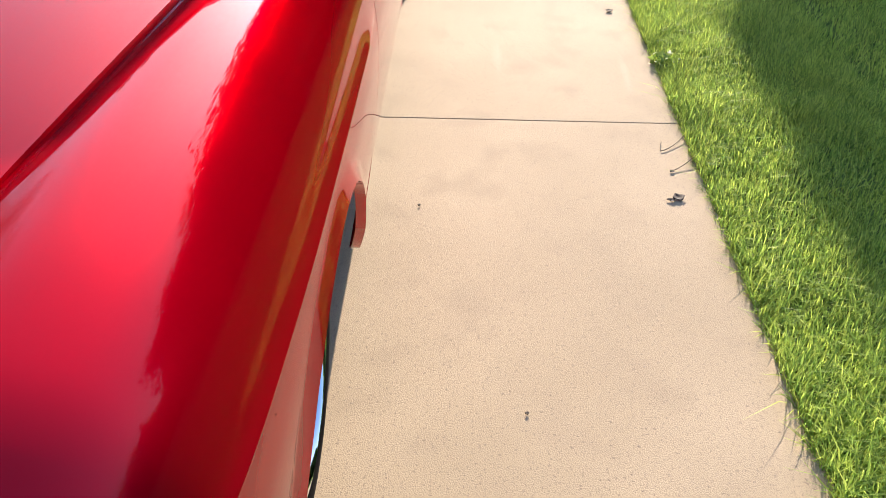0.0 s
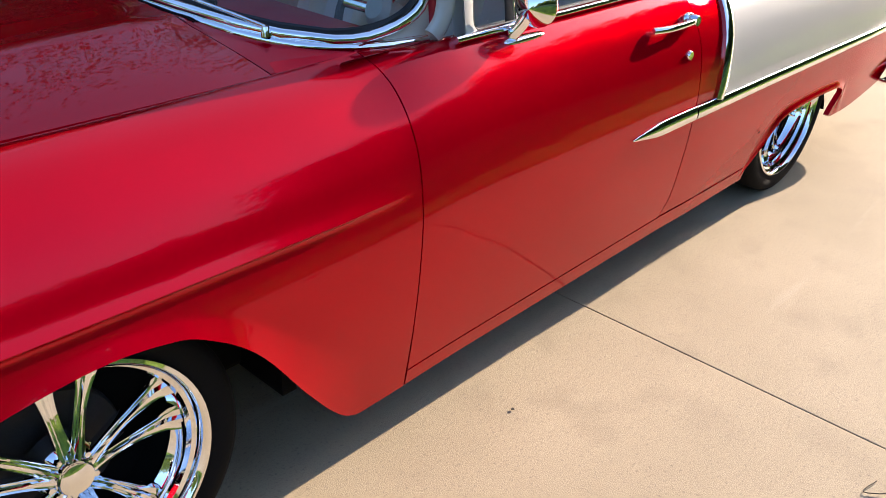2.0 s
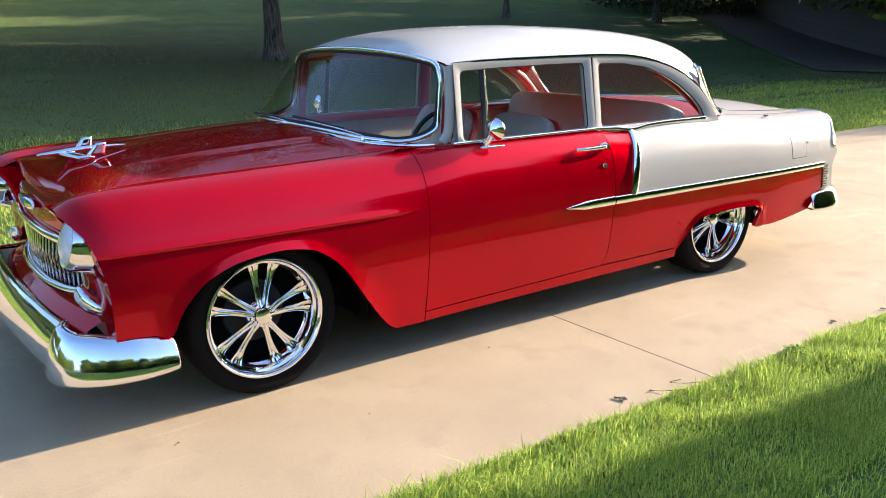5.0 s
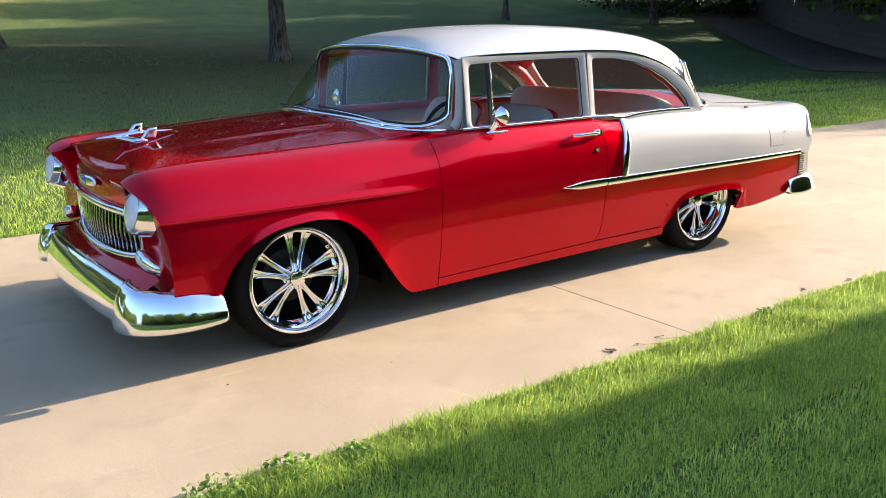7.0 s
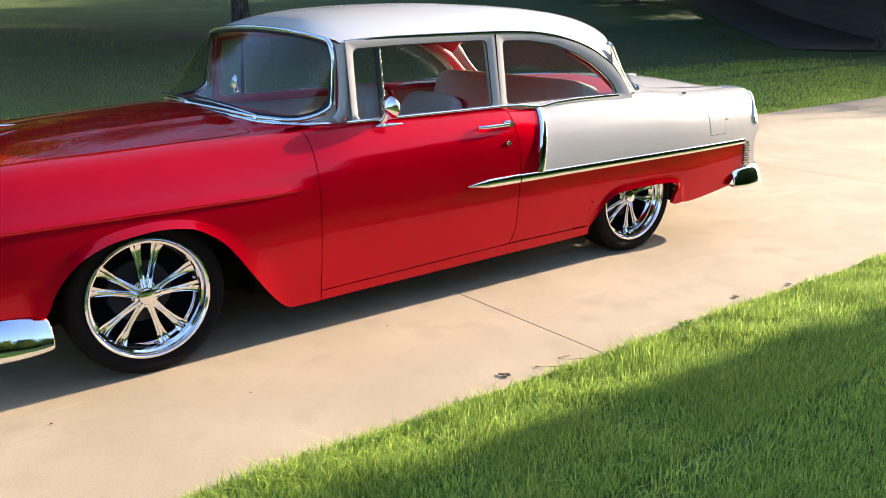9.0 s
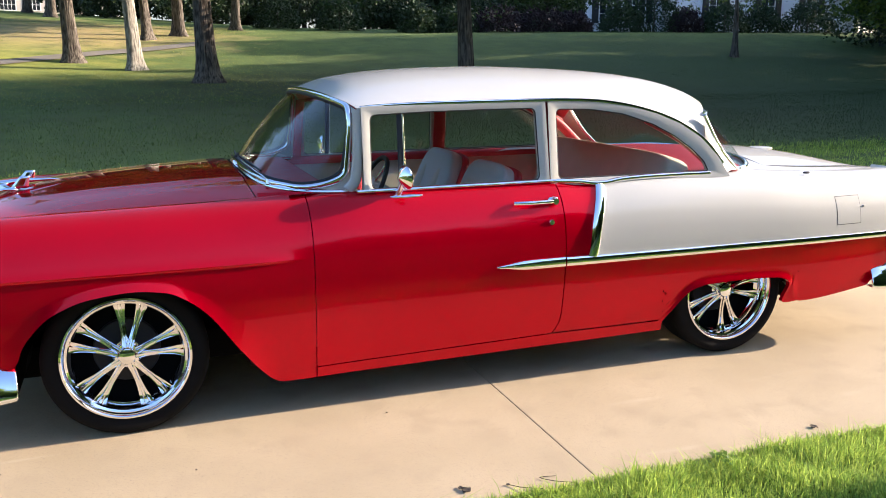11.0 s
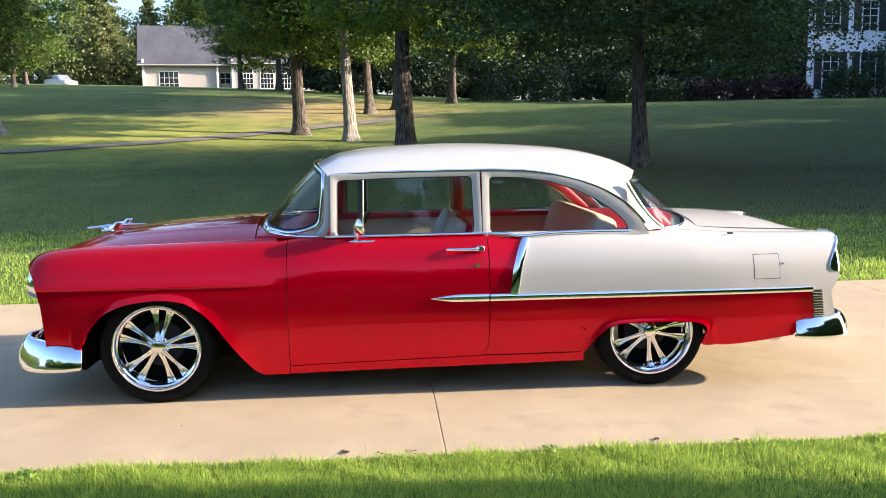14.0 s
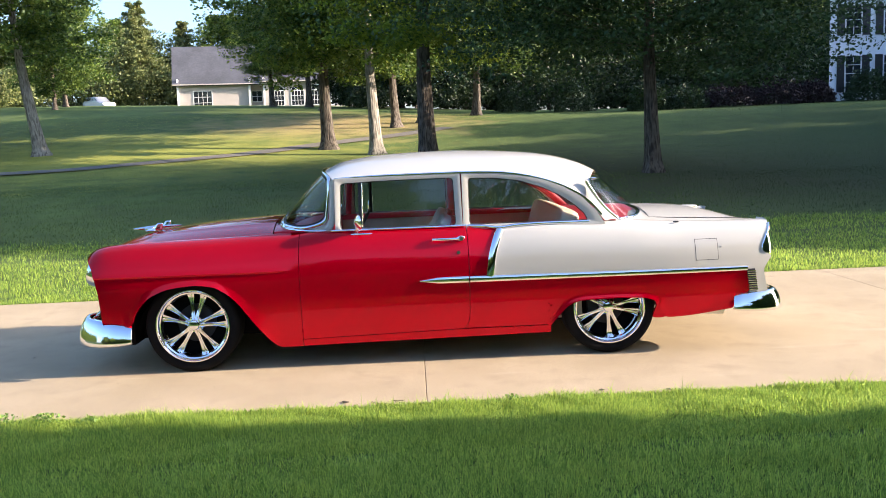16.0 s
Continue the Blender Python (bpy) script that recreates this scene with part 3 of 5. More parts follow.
    sweep("chrome_edge", [Vector((tail_x(z) + .003, side * (half_width(tail_x(z), z) + .001), z)) for z in np.linspace(.680, .876, 14)], .010, .012, M_CHROME, tl, n=8, up=(1, 0, 0))
    # handle, lock
    hx = 1.80
    hn = sweep("door_handle", smooth_path([(hx - .11, side * (half_width(hx, .862) + .008), .866), (hx - .05, side * (half_width(hx, .862) + .030), .868), (hx + .05, side * (half_width(hx, .862) + .030), .868), (hx + .085, side * (half_width(hx, .862) + .022), .867)], 6), .018, .018, M_CHROME, dr, "chrome pull handle")
    lathe("button", [(0, -.012), (.014, -.012), (.017, -.004), (.017, .03)], M_CHROME, hn, axis="y", n=20, center=(hx + .088, side * (half_width(hx, .862) + .022), .867))
    soft_box("base", (hx + .06, hx + .115, side * half_width(hx, .862) - .012, side * half_width(hx, .862) + .012, .848, .886), M_CHROME, hn, power=2.5)
    lathe("lock", [(0, 0), (.012, 0), (.014, side * -.004), (.014, side * -.012)], M_CHROME, dr, axis="y", n=20, center=(1.866, side * (half_width(1.866, .773) + .006), .773), label="round chrome lock")
# fuel flap
x0, x1, z0, z1 = 3.52, 3.68, .648, .792
flap = tagged(side_patch("fuel_flap", x0 + .0022, x1 - .0022, z0 + .0022, z1 - .0022, 6, 6, -1, M_WHITE, car, rim=.01), "cream-white fuel filler flap")
flap.location.y = -.0012
back = side_patch("gap", x0 - .001, x1 + .001, z0 - .001, z1 + .001, 6, 6, -1, M_BLACK, flap, rim=.002)
back.location.y = .0008

# ---- hood, nose, cowl ----
hood_c = spline((-.62, .868), (-.56, .898), (-.46, .925), (-.22, .956), (.17, .988), (.45, 1.004), (.56, 1.008))


def hood_point(x, s):
    e, y = seam_z(x) + .002, seam_y(x) - .004
    c = hood_c(x) + (.004 if x < .5 else 0)
    ridge = .006 * math.exp(-((abs(s) - .56) / .05) ** 2) * min(1, max(0, (x + .5) / .3))
    return Vector((x + .03 * s * s * (1 if x > .5 else 0), s * y, e + (c - e) * (1 - abs(s) ** 2.3) + ridge))


NOSE = ((-.642, .855, -.612, .846), (-.662, .82, -.622, .815), (-.672, .77, -.622, .77), (-.672, .71, -.615, .71), (-.662, .668, -.608, .668))
rows = []
for j in range(41):
    s = -1 + 2 * j / 40
    col = []
    for xc, zc, xe, ze in reversed(NOSE):
        k = abs(s) ** 2.2
        col.append(Vector((lerp(xc, xe, k), s * lerp(seam_y(-.62) - .004, .555, min(1, max(0, (.87 - lerp(zc, ze, k)) / .12))), lerp(zc, ze, k))))
    col += [hood_point(x, s) for x in np.linspace(-.618, .535, 36)]
    last = col[-1]
    col.append(last + Vector((.0, 0, -.02)))
    rows.append(col)
rows = [[p + Vector((0, .0, -.015)) for p in rows[0]]] + rows + [[p + Vector((0, 0, -.015)) for p in rows[-1]]]
hood = grid("hood", rows, M_RED, car, out=(-.3, 0, 1), label="candy red domed hood")
# cowl under the windscreen
ws_bot = [(0, .585, .992), (.2, .588, .991), (.4, .602, .987), (.55, .632, .978), (.65, .69, .968), (.705, .775, .959), (.732, .87, .953), (.742, .975, .950)]
ws_top = [(0, .915, 1.366), (.2, .918, 1.363), (.4, .93, 1.353), (.55, .952, 1.338), (.63, .972, 1.325), (.68, .99, 1.312), (.71, 1.003, 1.300), (.722, 1.015, 1.288)]
by_x, by_z = spline(*[(a, b) for a, b, c in ws_bot]), spline(*[(a, c) for a, b, c in ws_bot])
rows = []
for j in range(61):
    s = -1 + 2 * j / 60
    y1 = .752 * s
    x1, z1 = by_x(min(.742, abs(y1))) + .01, by_z(min(.742, abs(y1)))
    y0 = s * seam_y(.56)
    x0, z0 = .542 + .03 * s * s, hood_point(.535, s).z - .004
    rows.append([Vector((lerp(x0, x1, t), lerp(y0, y1, t), lerp(z0, z1, t) - .012 * math.sin(math.pi * t) * (1 - abs(s)))) for t in (0, .25, .5, .75, 1)])
cowl = grid("cowl", rows, M_RED, car, out=(0, 0, 1), label="red cowl with vent grille")
for k in (1, 2, 3):
    for h in (0, .5):
        slot = [r[k].lerp(r[k + 1], h) + Vector((0, 0, .0015)) for r in rows[12:49]]
        sweep("vent_slot", slot, .0045, .003, M_DARK, cowl, n=6)
for side in (-1, 1):
    rows = []
    for k in range(13):
        x = lerp(.575, .80, k / 12)
        y0 = seam_y(x) + .004
        rows.append([Vector((x, side * lerp(y0, min(.75, .70 + .3 * max(0, x - .6)) * (0.98 if t else 1), t), lerp(seam_z(x), .952, t) - .004)) for t in (0, .5, 1)])
    grid("cowl_side", rows, M_RED, car, out=(0, 0, 1))
# ---- glass house ----
roof_c = spline((.90, 1.345), (.96, 1.385), (1.06, 1.42), (1.29, 1.452), (1.57, 1.466), (1.80, 1.470), (2.17, 1.458), (2.41, 1.440), (2.58, 1.416), (2.78, 1.358), (2.92, 1.288), (2.99, 1.238))
rail_z = spline((1.0, 1.300), (1.1, 1.308), (1.37, 1.316), (1.92, 1.319), (2.14, 1.312), (2.30, 1.293), (2.43, 1.265), (2.56, 1.225), (2.68, 1.170), (2.79, 1.098), (2.93, .950))
expo = spline((.9, 2.6), (1.2, 2.6), (2.0, 2.8), (2.5, 4.5), (2.8, 8.0), (3.0, 9.0))
rail_y = spline((.9, .735), (1.05, .748), (1.9, .752), (2.4, .755), (2.8, .762), (2.95, .765))
head_x = lambda s: .905 + .105 * abs(s) ** 3
tail_roof = lambda s: 2.975 - .185 * abs(s) ** 2.4


def roof_point(x, s):
    k = 1 - abs(s) ** expo(x)
    return Vector((x, rail_y(x) * s, lerp(rail_z(max(x, 1.0)), roof_c(x), k) if x > 1.02 or abs(s) < .98 else rail_z(1.0)))


rows = []
NS = 64
for j in range(NS + 1):
    t = -1 + 2 * j / NS
    s = math.copysign(1 - (1 - abs(t)) ** 1.6, t)
    rows.append([roof_point(lerp(head_x(s), tail_roof(s), i / 60), s) for i in range(61)])
rows = [[p + Vector((0, .0, -.012)) for p in rows[0]]] + rows + [[p + Vector((0, 0, -.012)) for p in rows[-1]]]
roof = grid("roof", rows, M_WHITE, car, out=lambda p: p - Vector((1.9, 0, .6)), label="glossy cream-white steel roof")
# headliner
rows = [[roof_point(lerp(head_x(s) + .03, tail_roof(s) - .03, i / 16), s) * 1 + Vector((0, 0, -.035)) for i in range(17)] for s in np.linspace(-.97, .97, 21)]
grid("headliner", rows, M_INRED, car, out=(0, 0, -1))
gy = lambda z: lerp(.800, .752, (z - .945) / .36)


def ribbon(name, line, w, d, material, parent, side, label="", n=10, **kw):
    """A frame bar along (x, z) points of the side glass plane."""
    P = smooth_path([(x, side * (gy(z) + .004), z) for x, z in line], n)
    return sweep(name, P, d, w, material, parent, label, **kw)


def frame_ring(name, outer, inner, material, parent, side, label=""):
    """A flat band between two closed (x, z) outlines of equal length, thick across the car."""
    n = len(outer)
    o1 = [Vector((x, side * (gy(z) + .012), z)) for x, z in outer]
    i1 = [Vector((x, side * (gy(z) + .006), z)) for x, z in inner]
    i0 = [Vector((x, side * (gy(z) - .024), z)) for x, z in inner]
    o0 = [Vector((x, side * (gy(z) - .024), z)) for x, z in outer]
    m1 = [a.lerp(b, .45) + Vector((0, side * .003, 0)) for a, b in zip(o1, i1)]
    return grid(name, [o1, m1, i1, i0, o0], material, parent, out=lambda p: Vector((0, side, 0)) if abs(p.y) > gy(p.z) + .003 else Vector(), label=label, closed=True)


def rounded(pts, radii, n=6):
    """A closed (x, z) outline with rounded corners."""
    out = []
    m = len(pts)
    for i, (p, r) in enumerate(zip(pts, radii)):
        p, a, b = Vector(p), Vector(pts[i - 1]), Vector(pts[(i + 1) % m])
        u, v = (a - p).normalized(), (b - p).normalized()
        for k in range(n + 1):
            t = k / n
            q = p + u * r * (1 - t) ** 2 + v * r * t ** 2
            out.append((q.x, q.y))
    return out


DOOR_GL = [(1.052, .952), (1.060, 1.272), (1.30, 1.280), (1.60, 1.284), (1.852, 1.284), (1.862, .952)]
QTR_GL = [(1.955, .952), (1.955, 1.278), (2.14, 1.272), (2.32, 1.246), (2.48, 1.193), (2.60, 1.134), (2.70, 1.066), (2.768, 1.003), (2.795, .950)]
for side in (-1, 1):
    ot = rounded([(1.018, .945), (1.022, 1.308), (1.30, 1.317), (1.60, 1.320), (1.900, 1.320), (1.908, .945)], [.004, .004, .004, .004, .004, .004])
    it = rounded(DOOR_GL, [.03, .03, .02, .02, .03, .03])
    wf = frame_ring("window_frame", ot, it, M_WHITE, car, side, "cream-white door window frame")
    ot = rounded([(1.912, .905), (1.912, 1.320), (2.14, 1.313), (2.33, 1.286), (2.50, 1.241), (2.63, 1.190), (2.75, 1.118), (2.85, 1.02), (2.915, .920)], [.004] * 9)
    it = rounded(QTR_GL, [.03, .03, .02, .02, .02, .02, .02, .01, .02])
    qf = frame_ring("quarter_frame", ot, it, M_WHITE, car, side, "cream-white rear side window frame")
    for nm, gl, rad in (("door_glass", DOOR_GL, [.03, .03, .02, .02, .03, .03]), ("quarter_glass", QTR_GL, [.03, .03, .02, .02, .02, .02, .02, .01, .02])):
        o = rounded(gl, rad)
        g = mesh_object(nm, [(x, side * (gy(z) - .012), z) for x, z in o], [tuple(range(len(o)))], M_GLASS, car, "tinted side glass", smooth=False)
        P = [Vector((x, side * (gy(z) + .002), z)) for x, z in o]
        sweep("seal", P, .010, .008, M_BLACK, g, n=6, up=(0, side, 0), closed=True)
    # vent window bar, sill chrome, drip rail, A-post chrome
    sweep("vent_bar", [(1.208, side * (gy(.95) - .004), .950), (1.212, side * (gy(1.28) - .004), 1.278)], .010, .010, M_CHROME, car, "chrome vent window bar")
    sweep("vent_seal", [(1.194, side * (gy(.95) - .008), .952), (1.198, side * (gy(1.28) - .008), 1.276)], .014, .026, M_BLACK, car, "black rubber vent seal", up=(1, 0, 0))
    sweep("sill_trim", [Vector((x, side * (gy(.945) + .008), .947)) for x in np.linspace(.985, 1.935, 12)], .026, .018, M_CHROME, car, "chrome window sill moulding")
    sweep("belt_trim", smooth_path([(1.94, side * .80, .944), (2.05, side * .812, .939), (2.13, side * .818, .927), (2.20, side * .818, .927), (2.30, side * .812, .938), (2.5, side * .808, .943), (2.8, side * .800, .940)], 6), .024, .024, M_CHROME, car, "chrome belt moulding with dip")
    drip = [(x, side * (rail_y(x) + .008), rail_z(x)) for x in list(np.linspace(1.02, 2.9, 50))]
    sweep("drip_rail", drip, .014, .016, M_CHROME, car, "chrome drip rail", n=8)
    sweep("post_trim", smooth_path([(.955, side * .768, .952), (.99, side * .77, 1.0), (1.005, side * .762, 1.12), (1.010, side * .752, 1.22), (1.012, side * .746, 1.295)], 6), .03, .05, M_WHITE, car, "cream-white windscreen post", up=(1, 0, 0))
    # sail panel behind the quarter window
    A = [(2.79, .762, 1.098), (2.83, .768, 1.05), (2.87, .775, 1.0), (2.92, .782, .94)]
    B = [(2.792, .742, 1.225), (2.855, .735, 1.13), (2.93, .728, 1.03), (3.03, .72, .936)]
    rows = [[Vector((lerp(a[0], b[0], t), side * (lerp(a[1], b[1], t) + .004 * math.sin(math.pi * t)), lerp(a[2], b[2], t))) for t in (0, .2, .4, .6, .8, 1)] for a, b in zip(smooth_path(A, 5), smooth_path(B, 5))]
    grid("sail_panel", rows, M_WHITE, car, out=(0, side, 0))


def curved_glass(name, bot, top, material, parent, bulge, label, n=8):
    full_b = [(-y, x, z) for y, x, z in reversed(bot[1:])] + list(bot)
    full_t = [(-y, x, z) for y, x, z in reversed(top[1:])] + list(top)
    pb = smooth_path([(x, y, z) for y, x, z in full_b], n)
    pt = smooth_path([(x, y, z) for y, x, z in full_t], n)
    rows = []
    for b, t in zip(pb, pt):
        rows.append([b.lerp(t, k / 10) + Vector((bulge, 0, 0)) * math.sin(math.pi * k / 10) for k in range(11)])
    return grid(name, rows, material, parent, out=(math.copysign(1, bulge), 0, .5), label=label), pb, pt


wsg, pb, pt = curved_glass("windscreen", ws_bot, ws_top, M_GLASS, car, -.02, "wraparound tinted windscreen")


ARC = np.concatenate([[0], np.cumsum([(b - a).length + (d - c).length for a, b, c, d in zip(pb[:-1], pb[1:], pt[:-1], pt[1:])])]) / 2


def screen_point(u, v, lift=0.0):
    """A place on the windscreen: u from -1 to 1 across, v from 0 to 1 up."""
    q = (u + 1) / 2 * ARC[-1]
    k = min(max(int(np.searchsorted(ARC, q)) - 1, 0), len(pb) - 2)
    f = (q - ARC[k]) / (ARC[k + 1] - ARC[k])
    b, t = pb[k].lerp(pb[k + 1], f), pt[k].lerp(pt[k + 1], f)
    p = b.lerp(t, v) + Vector((-.02, 0, 0)) * math.sin(math.pi * v)
    a = math.atan2(p.y, 1.75 - p.x)
    return p + Vector((-math.cos(a), math.sin(a), .35)) * lift


def screen_outline(inset, n=9):
    """The rounded outline of the glass, and the square one round it, as (u, v) pairs."""
    W, H, R = ARC[-1] / 2, .46, .15
    inner, outer = [], []
    a, b = W - inset, H - inset
    for cx, cz, a0, q in ((a - R, b - R, 0, (1, 1)), (-a + R, b - R, 90, (-1, 1)), (-a + R, inset + R * .8, 180, (-1, 0)), (a - R, inset + R * .8, 270, (1, 0))):
        for k in range(n + 1):
            an = radians(a0 + 90 * k / n)
            c, s = math.cos(an), math.sin(an)
            r2 = R if cz > H / 2 else R * .8
            inner.append(((cx + R * c) / W, (cz + r2 * s) / H))
            m = max(abs(c), abs(s))
            outer.append((max(-1, min(1, (cx + R * c / m + .03 * c / m) / W)), max(0, min(1, (cz + r2 * s / m + .03 * s / m) / H))))
        nxt = 8
        if q in ((1, 1), (-1, 0)):
            sg = 1 if q == (1, 1) else -1
            for k in range(1, 2 * nxt):
                u = sg * lerp(a - R, -a + R, k / (2 * nxt)) / W
                inner.append((u, (b if sg > 0 else inset) / H))
                outer.append((u, 1 if sg > 0 else 0))
    return inner, outer


inner, outer = screen_outline(.006)
loop = [screen_point(u, v, .004) for u, v in inner]
wide = [screen_point(u, v, .001) for u, v in outer]
grid("screen_frame", [wide, loop], M_WHITE, wsg, out=(-1, 0, .3), closed=True, label="cream-white corner of the windscreen opening")
sweep("moulding", [p + Vector((-.003, 0, 0)) for p in loop], .024, .030, M_CHROME, wsg, "chrome windscreen moulding", up=(-1, 0, 0), closed=True)
sweep("lower_moulding", [p + Vector((-.012, 0, -.010)) for p in pb], .03, .022, M_CHROME, wsg, "chrome lower moulding")
seal = [screen_point(u, v, .004) for u, v in screen_outline(.022)[0]]
sweep("seal", seal, .016, .012, M_BLACK, wsg, "black rubber seal", up=(-1, 0, 0), closed=True, n=6)
rg_bot = [(0, 3.275, .975), (.25, 3.268, .972), (.45, 3.235, .962), (.58, 3.185, .950), (.66, 3.12, .942), (.70, 3.05, .938), (.716, 3.03, .936)]
rg_top = [(0, 2.985, 1.238), (.25, 2.975, 1.236), (.45, 2.945, 1.234), (.58, 2.90, 1.232), (.66, 2.855, 1.232), (.705, 2.82, 1.23), (.735, 2.795, 1.225)]
rgl, pb, pt = curved_glass("rear_window", rg_bot, rg_top, M_GLASSR, car, .012, "wraparound rear window")
sweep("lower_moulding", [p + Vector((.006, 0, .002)) for p in pb], .03, .024, M_CHROME, rgl, "chrome moulding")
sweep("upper_moulding", [p + Vector((.004, 0, .002)) for p in pt[10:-10]], .022, .02, M_CHROME, rgl, "chrome moulding")
for side in (-1, 1):
    sweep("side_moulding", smooth_path([(3.03, side * .716, .936), (2.93, side * .728, 1.03), (2.855, side * .735, 1.13), (2.795, side * .738, 1.225)], 6), .022, .02, M_CHROME, rgl)

# ---- trunk and rear deck ----
deck_c = spline((3.0, .975), (3.28, .978), (3.5, .972), (3.73, .955), (3.85, .932), (3.95, .895), (4.03, .85), (4.08, .80))
rows = []
for j in range(41):
    s = -1 + 2 * j / 40
    col = []
    for x in np.linspace(2.98, 4.06, 40):
        e = dip(x) + .005
        c = max(deck_c(x), e if x < 3.9 else .80)
        zz = lerp(e, c, 1 - abs(s) ** 2.5)
        col.append(Vector((x, s * (deck_y(x) + .002), zz)))
    col += [Vector((4.085, s * deck_y(4.05), lerp(col[-1].z, .5, .35))), Vector((4.08, s * deck_y(4.05), .45))]
    rows.append(col)
rear_deck = grid("rear_deck", rows, M_WHITE, car, out=(.3, 0, 1), label="cream-white rear deck")
rows = []
for j in range(31):
    s = -1 + 2 * j / 30
    col = []
    for i in range(31):
        k = i / 30
        x = lerp(3.31 - .03 * s * s - (.0 if abs(s) < .8 else .0), 4.045, k)
        e = dip(x) + .005
        sy = s * .93
        c = max(deck_c(x), e if x < 3.9 else .80)
        col.append(Vector((x, sy * deck_y(x) * (1 - .06 * (1 - k) ** 4), lerp(e, c, 1 - abs(sy) ** 2.5) + .006)))
    rows.append(col)
rows = [[p + Vector((0, 0, -.012)) for p in rows[0]]] + rows + [[p + Vector((0, 0, -.012)) for p in rows[-1]]]
rows = [[c[0] + Vector((0, 0, -.012))] + c for c in rows]
trunk = grid("trunk_lid", rows, M_WHITE, car, out=(.3, 0, 1), label="cream-white trunk lid")
for r in (rows[1], rows[-2]):
    sweep("seam", [p + Vector((0, 0, .0005)) for p in r[1:-1]], .005, .003, M_BLACK, trunk, n=4)
sweep("seam", [c[1] + Vector((-.003, 0, 0)) for c in rows[1:-1]], .005, .003, M_BLACK, trunk, n=4)
soft_box("lid_peak", (3.70, 3.83, -.06, .06, .945, .968), M_WHITE, trunk, power=3)
lathe("flap_stop", [(0, -.004), (.005, -.003), (.006, .004)], M_SATIN, flap, n=10, center=(3.702, -half_width(3.702, .735), .735))
soft_box("lid_badge", (3.405, 3.445, -.79, -.772, .904, .916), M_BLACK, car, "small dark chrome clip", power=3)

# ---- nose details ----
for k in range(25):
    y = -.504 + .042 * k
    dx = -.655 + .075 * (abs(y) / .55) ** 2
    if k == 0:
        gr = tagged(new("grille"), "chrome egg-crate grille in a bright surround")
        gr.parent = car
    sweep("grille_bar", [(dx - .004, y, .475 - .02 * (1 - (y / .55) ** 2)), (dx - .012, y, .57), (dx - .002, y, .655)], .0055, .024, M_CHROME, gr, up=(1, 0, 0), n=6)
for k in range(7):
    z = .480 + .026 * k
    sweep("cross_bar", [(-.645 + .075 * (abs(y) / .55) ** 2, y, z) for y in np.linspace(-.52, .52, 13)], .008, .003, M_BLACK, gr, n=6)
ring = [(-.672, 0, .665), (-.665, -.25, .665), (-.635, -.45, .663), (-.605, -.535, .655), (-.60, -.555, .60), (-.598, -.55, .52), (-.602, -.52, .475), (-.64, -.40, .455), (-.668, -.2, .445), (-.674, 0, .442)]
ring += [(x, -y, z) for x, y, z in reversed(ring[1:-1])]
sweep("surround", smooth_path(ring, 6, closed=True), .036, .042, M_CHROME, gr, "chrome surround", up=(1, 0, 0), closed=True)
# near-black sheet for the shade behind the bars
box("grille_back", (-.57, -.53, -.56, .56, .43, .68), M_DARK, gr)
rows = [[Vector((x + .07 * (abs(y) / .7) ** 2, y, z)) for x, z in ((-.655, .455), (-.66, .43), (-.69, .405), (-.735, .385), (-.76, .36), (-.765, .30), (-.74, .22))] for y in np.linspace(-.74, .74, 29)]
grid("front_valance", rows, M_RED, car, out=(-1, 0, 0), label="red pan below the grille")
# hood badge: a plain chrome bow with a blue field
badge = soft_box("hood_badge", (-.705, -.668, -.15, .15, .735, .79), M_CHROME, car, "chrome badge with blue field", power=2.2)
soft_box("blue_field", (-.711, -.68, -.045, .045, .741, .784), M_BLUE, badge, power=2.4)
# jet ornament
orn = tagged(new("hood_ornament"), "chrome jet-shaped hood ornament")
orn.parent = car
sweep("fuselage", smooth_path([(-.625, 0, .953), (-.56, 0, .955), (-.48, 0, .962), (-.38, 0, .968), (-.25, 0, .969)], 6), .034, .024, M_CHROME, orn, taper=lambda t: max(.12, math.sin(math.pi * min(1, .05 + t * .95)) ** .6))
for sg in (-1, 1):
    rows = [[Vector((lerp(-.545, -.49, t) + .07 * k, sg * lerp(.008, .135, t), .957 + .004 * math.sin(math.pi * k) - .012 * t)) for k in (0, .25, .5, .75, 1)] for t in np.linspace(0, 1, 7)]
    w = grid("wing", rows, M_CHROME, orn, out=(0, 0, 1))
    md = w.modifiers.new("thick", "SOLIDIFY")
    md.thickness = .008
    rows = [[Vector((lerp(-.45, -.405, t) + lerp(.075, .04, t) * k, sg * lerp(.118, .122, t), lerp(.948, 1.0, t))) for k in (0, .33, .66, 1)] for t in np.linspace(0, 1, 6)]
    w = grid("fin", rows, M_CHROME, orn, out=(0, sg, 0))
    md = w.modifiers.new("thick", "SOLIDIFY")
    md.thickness = .010

# ---- bumpers ----


SECTION = ((-.93, -.045), (-.98, -.02), (-.96, .004), (-.89, .013), (-.78, .0165), (-.6, .0155), (-.3, .0115), (0, .0065), (.25, .001), (.5, -.006), (.72, -.014), (.88, -.023), (.97, -.034), (1.0, -.055))


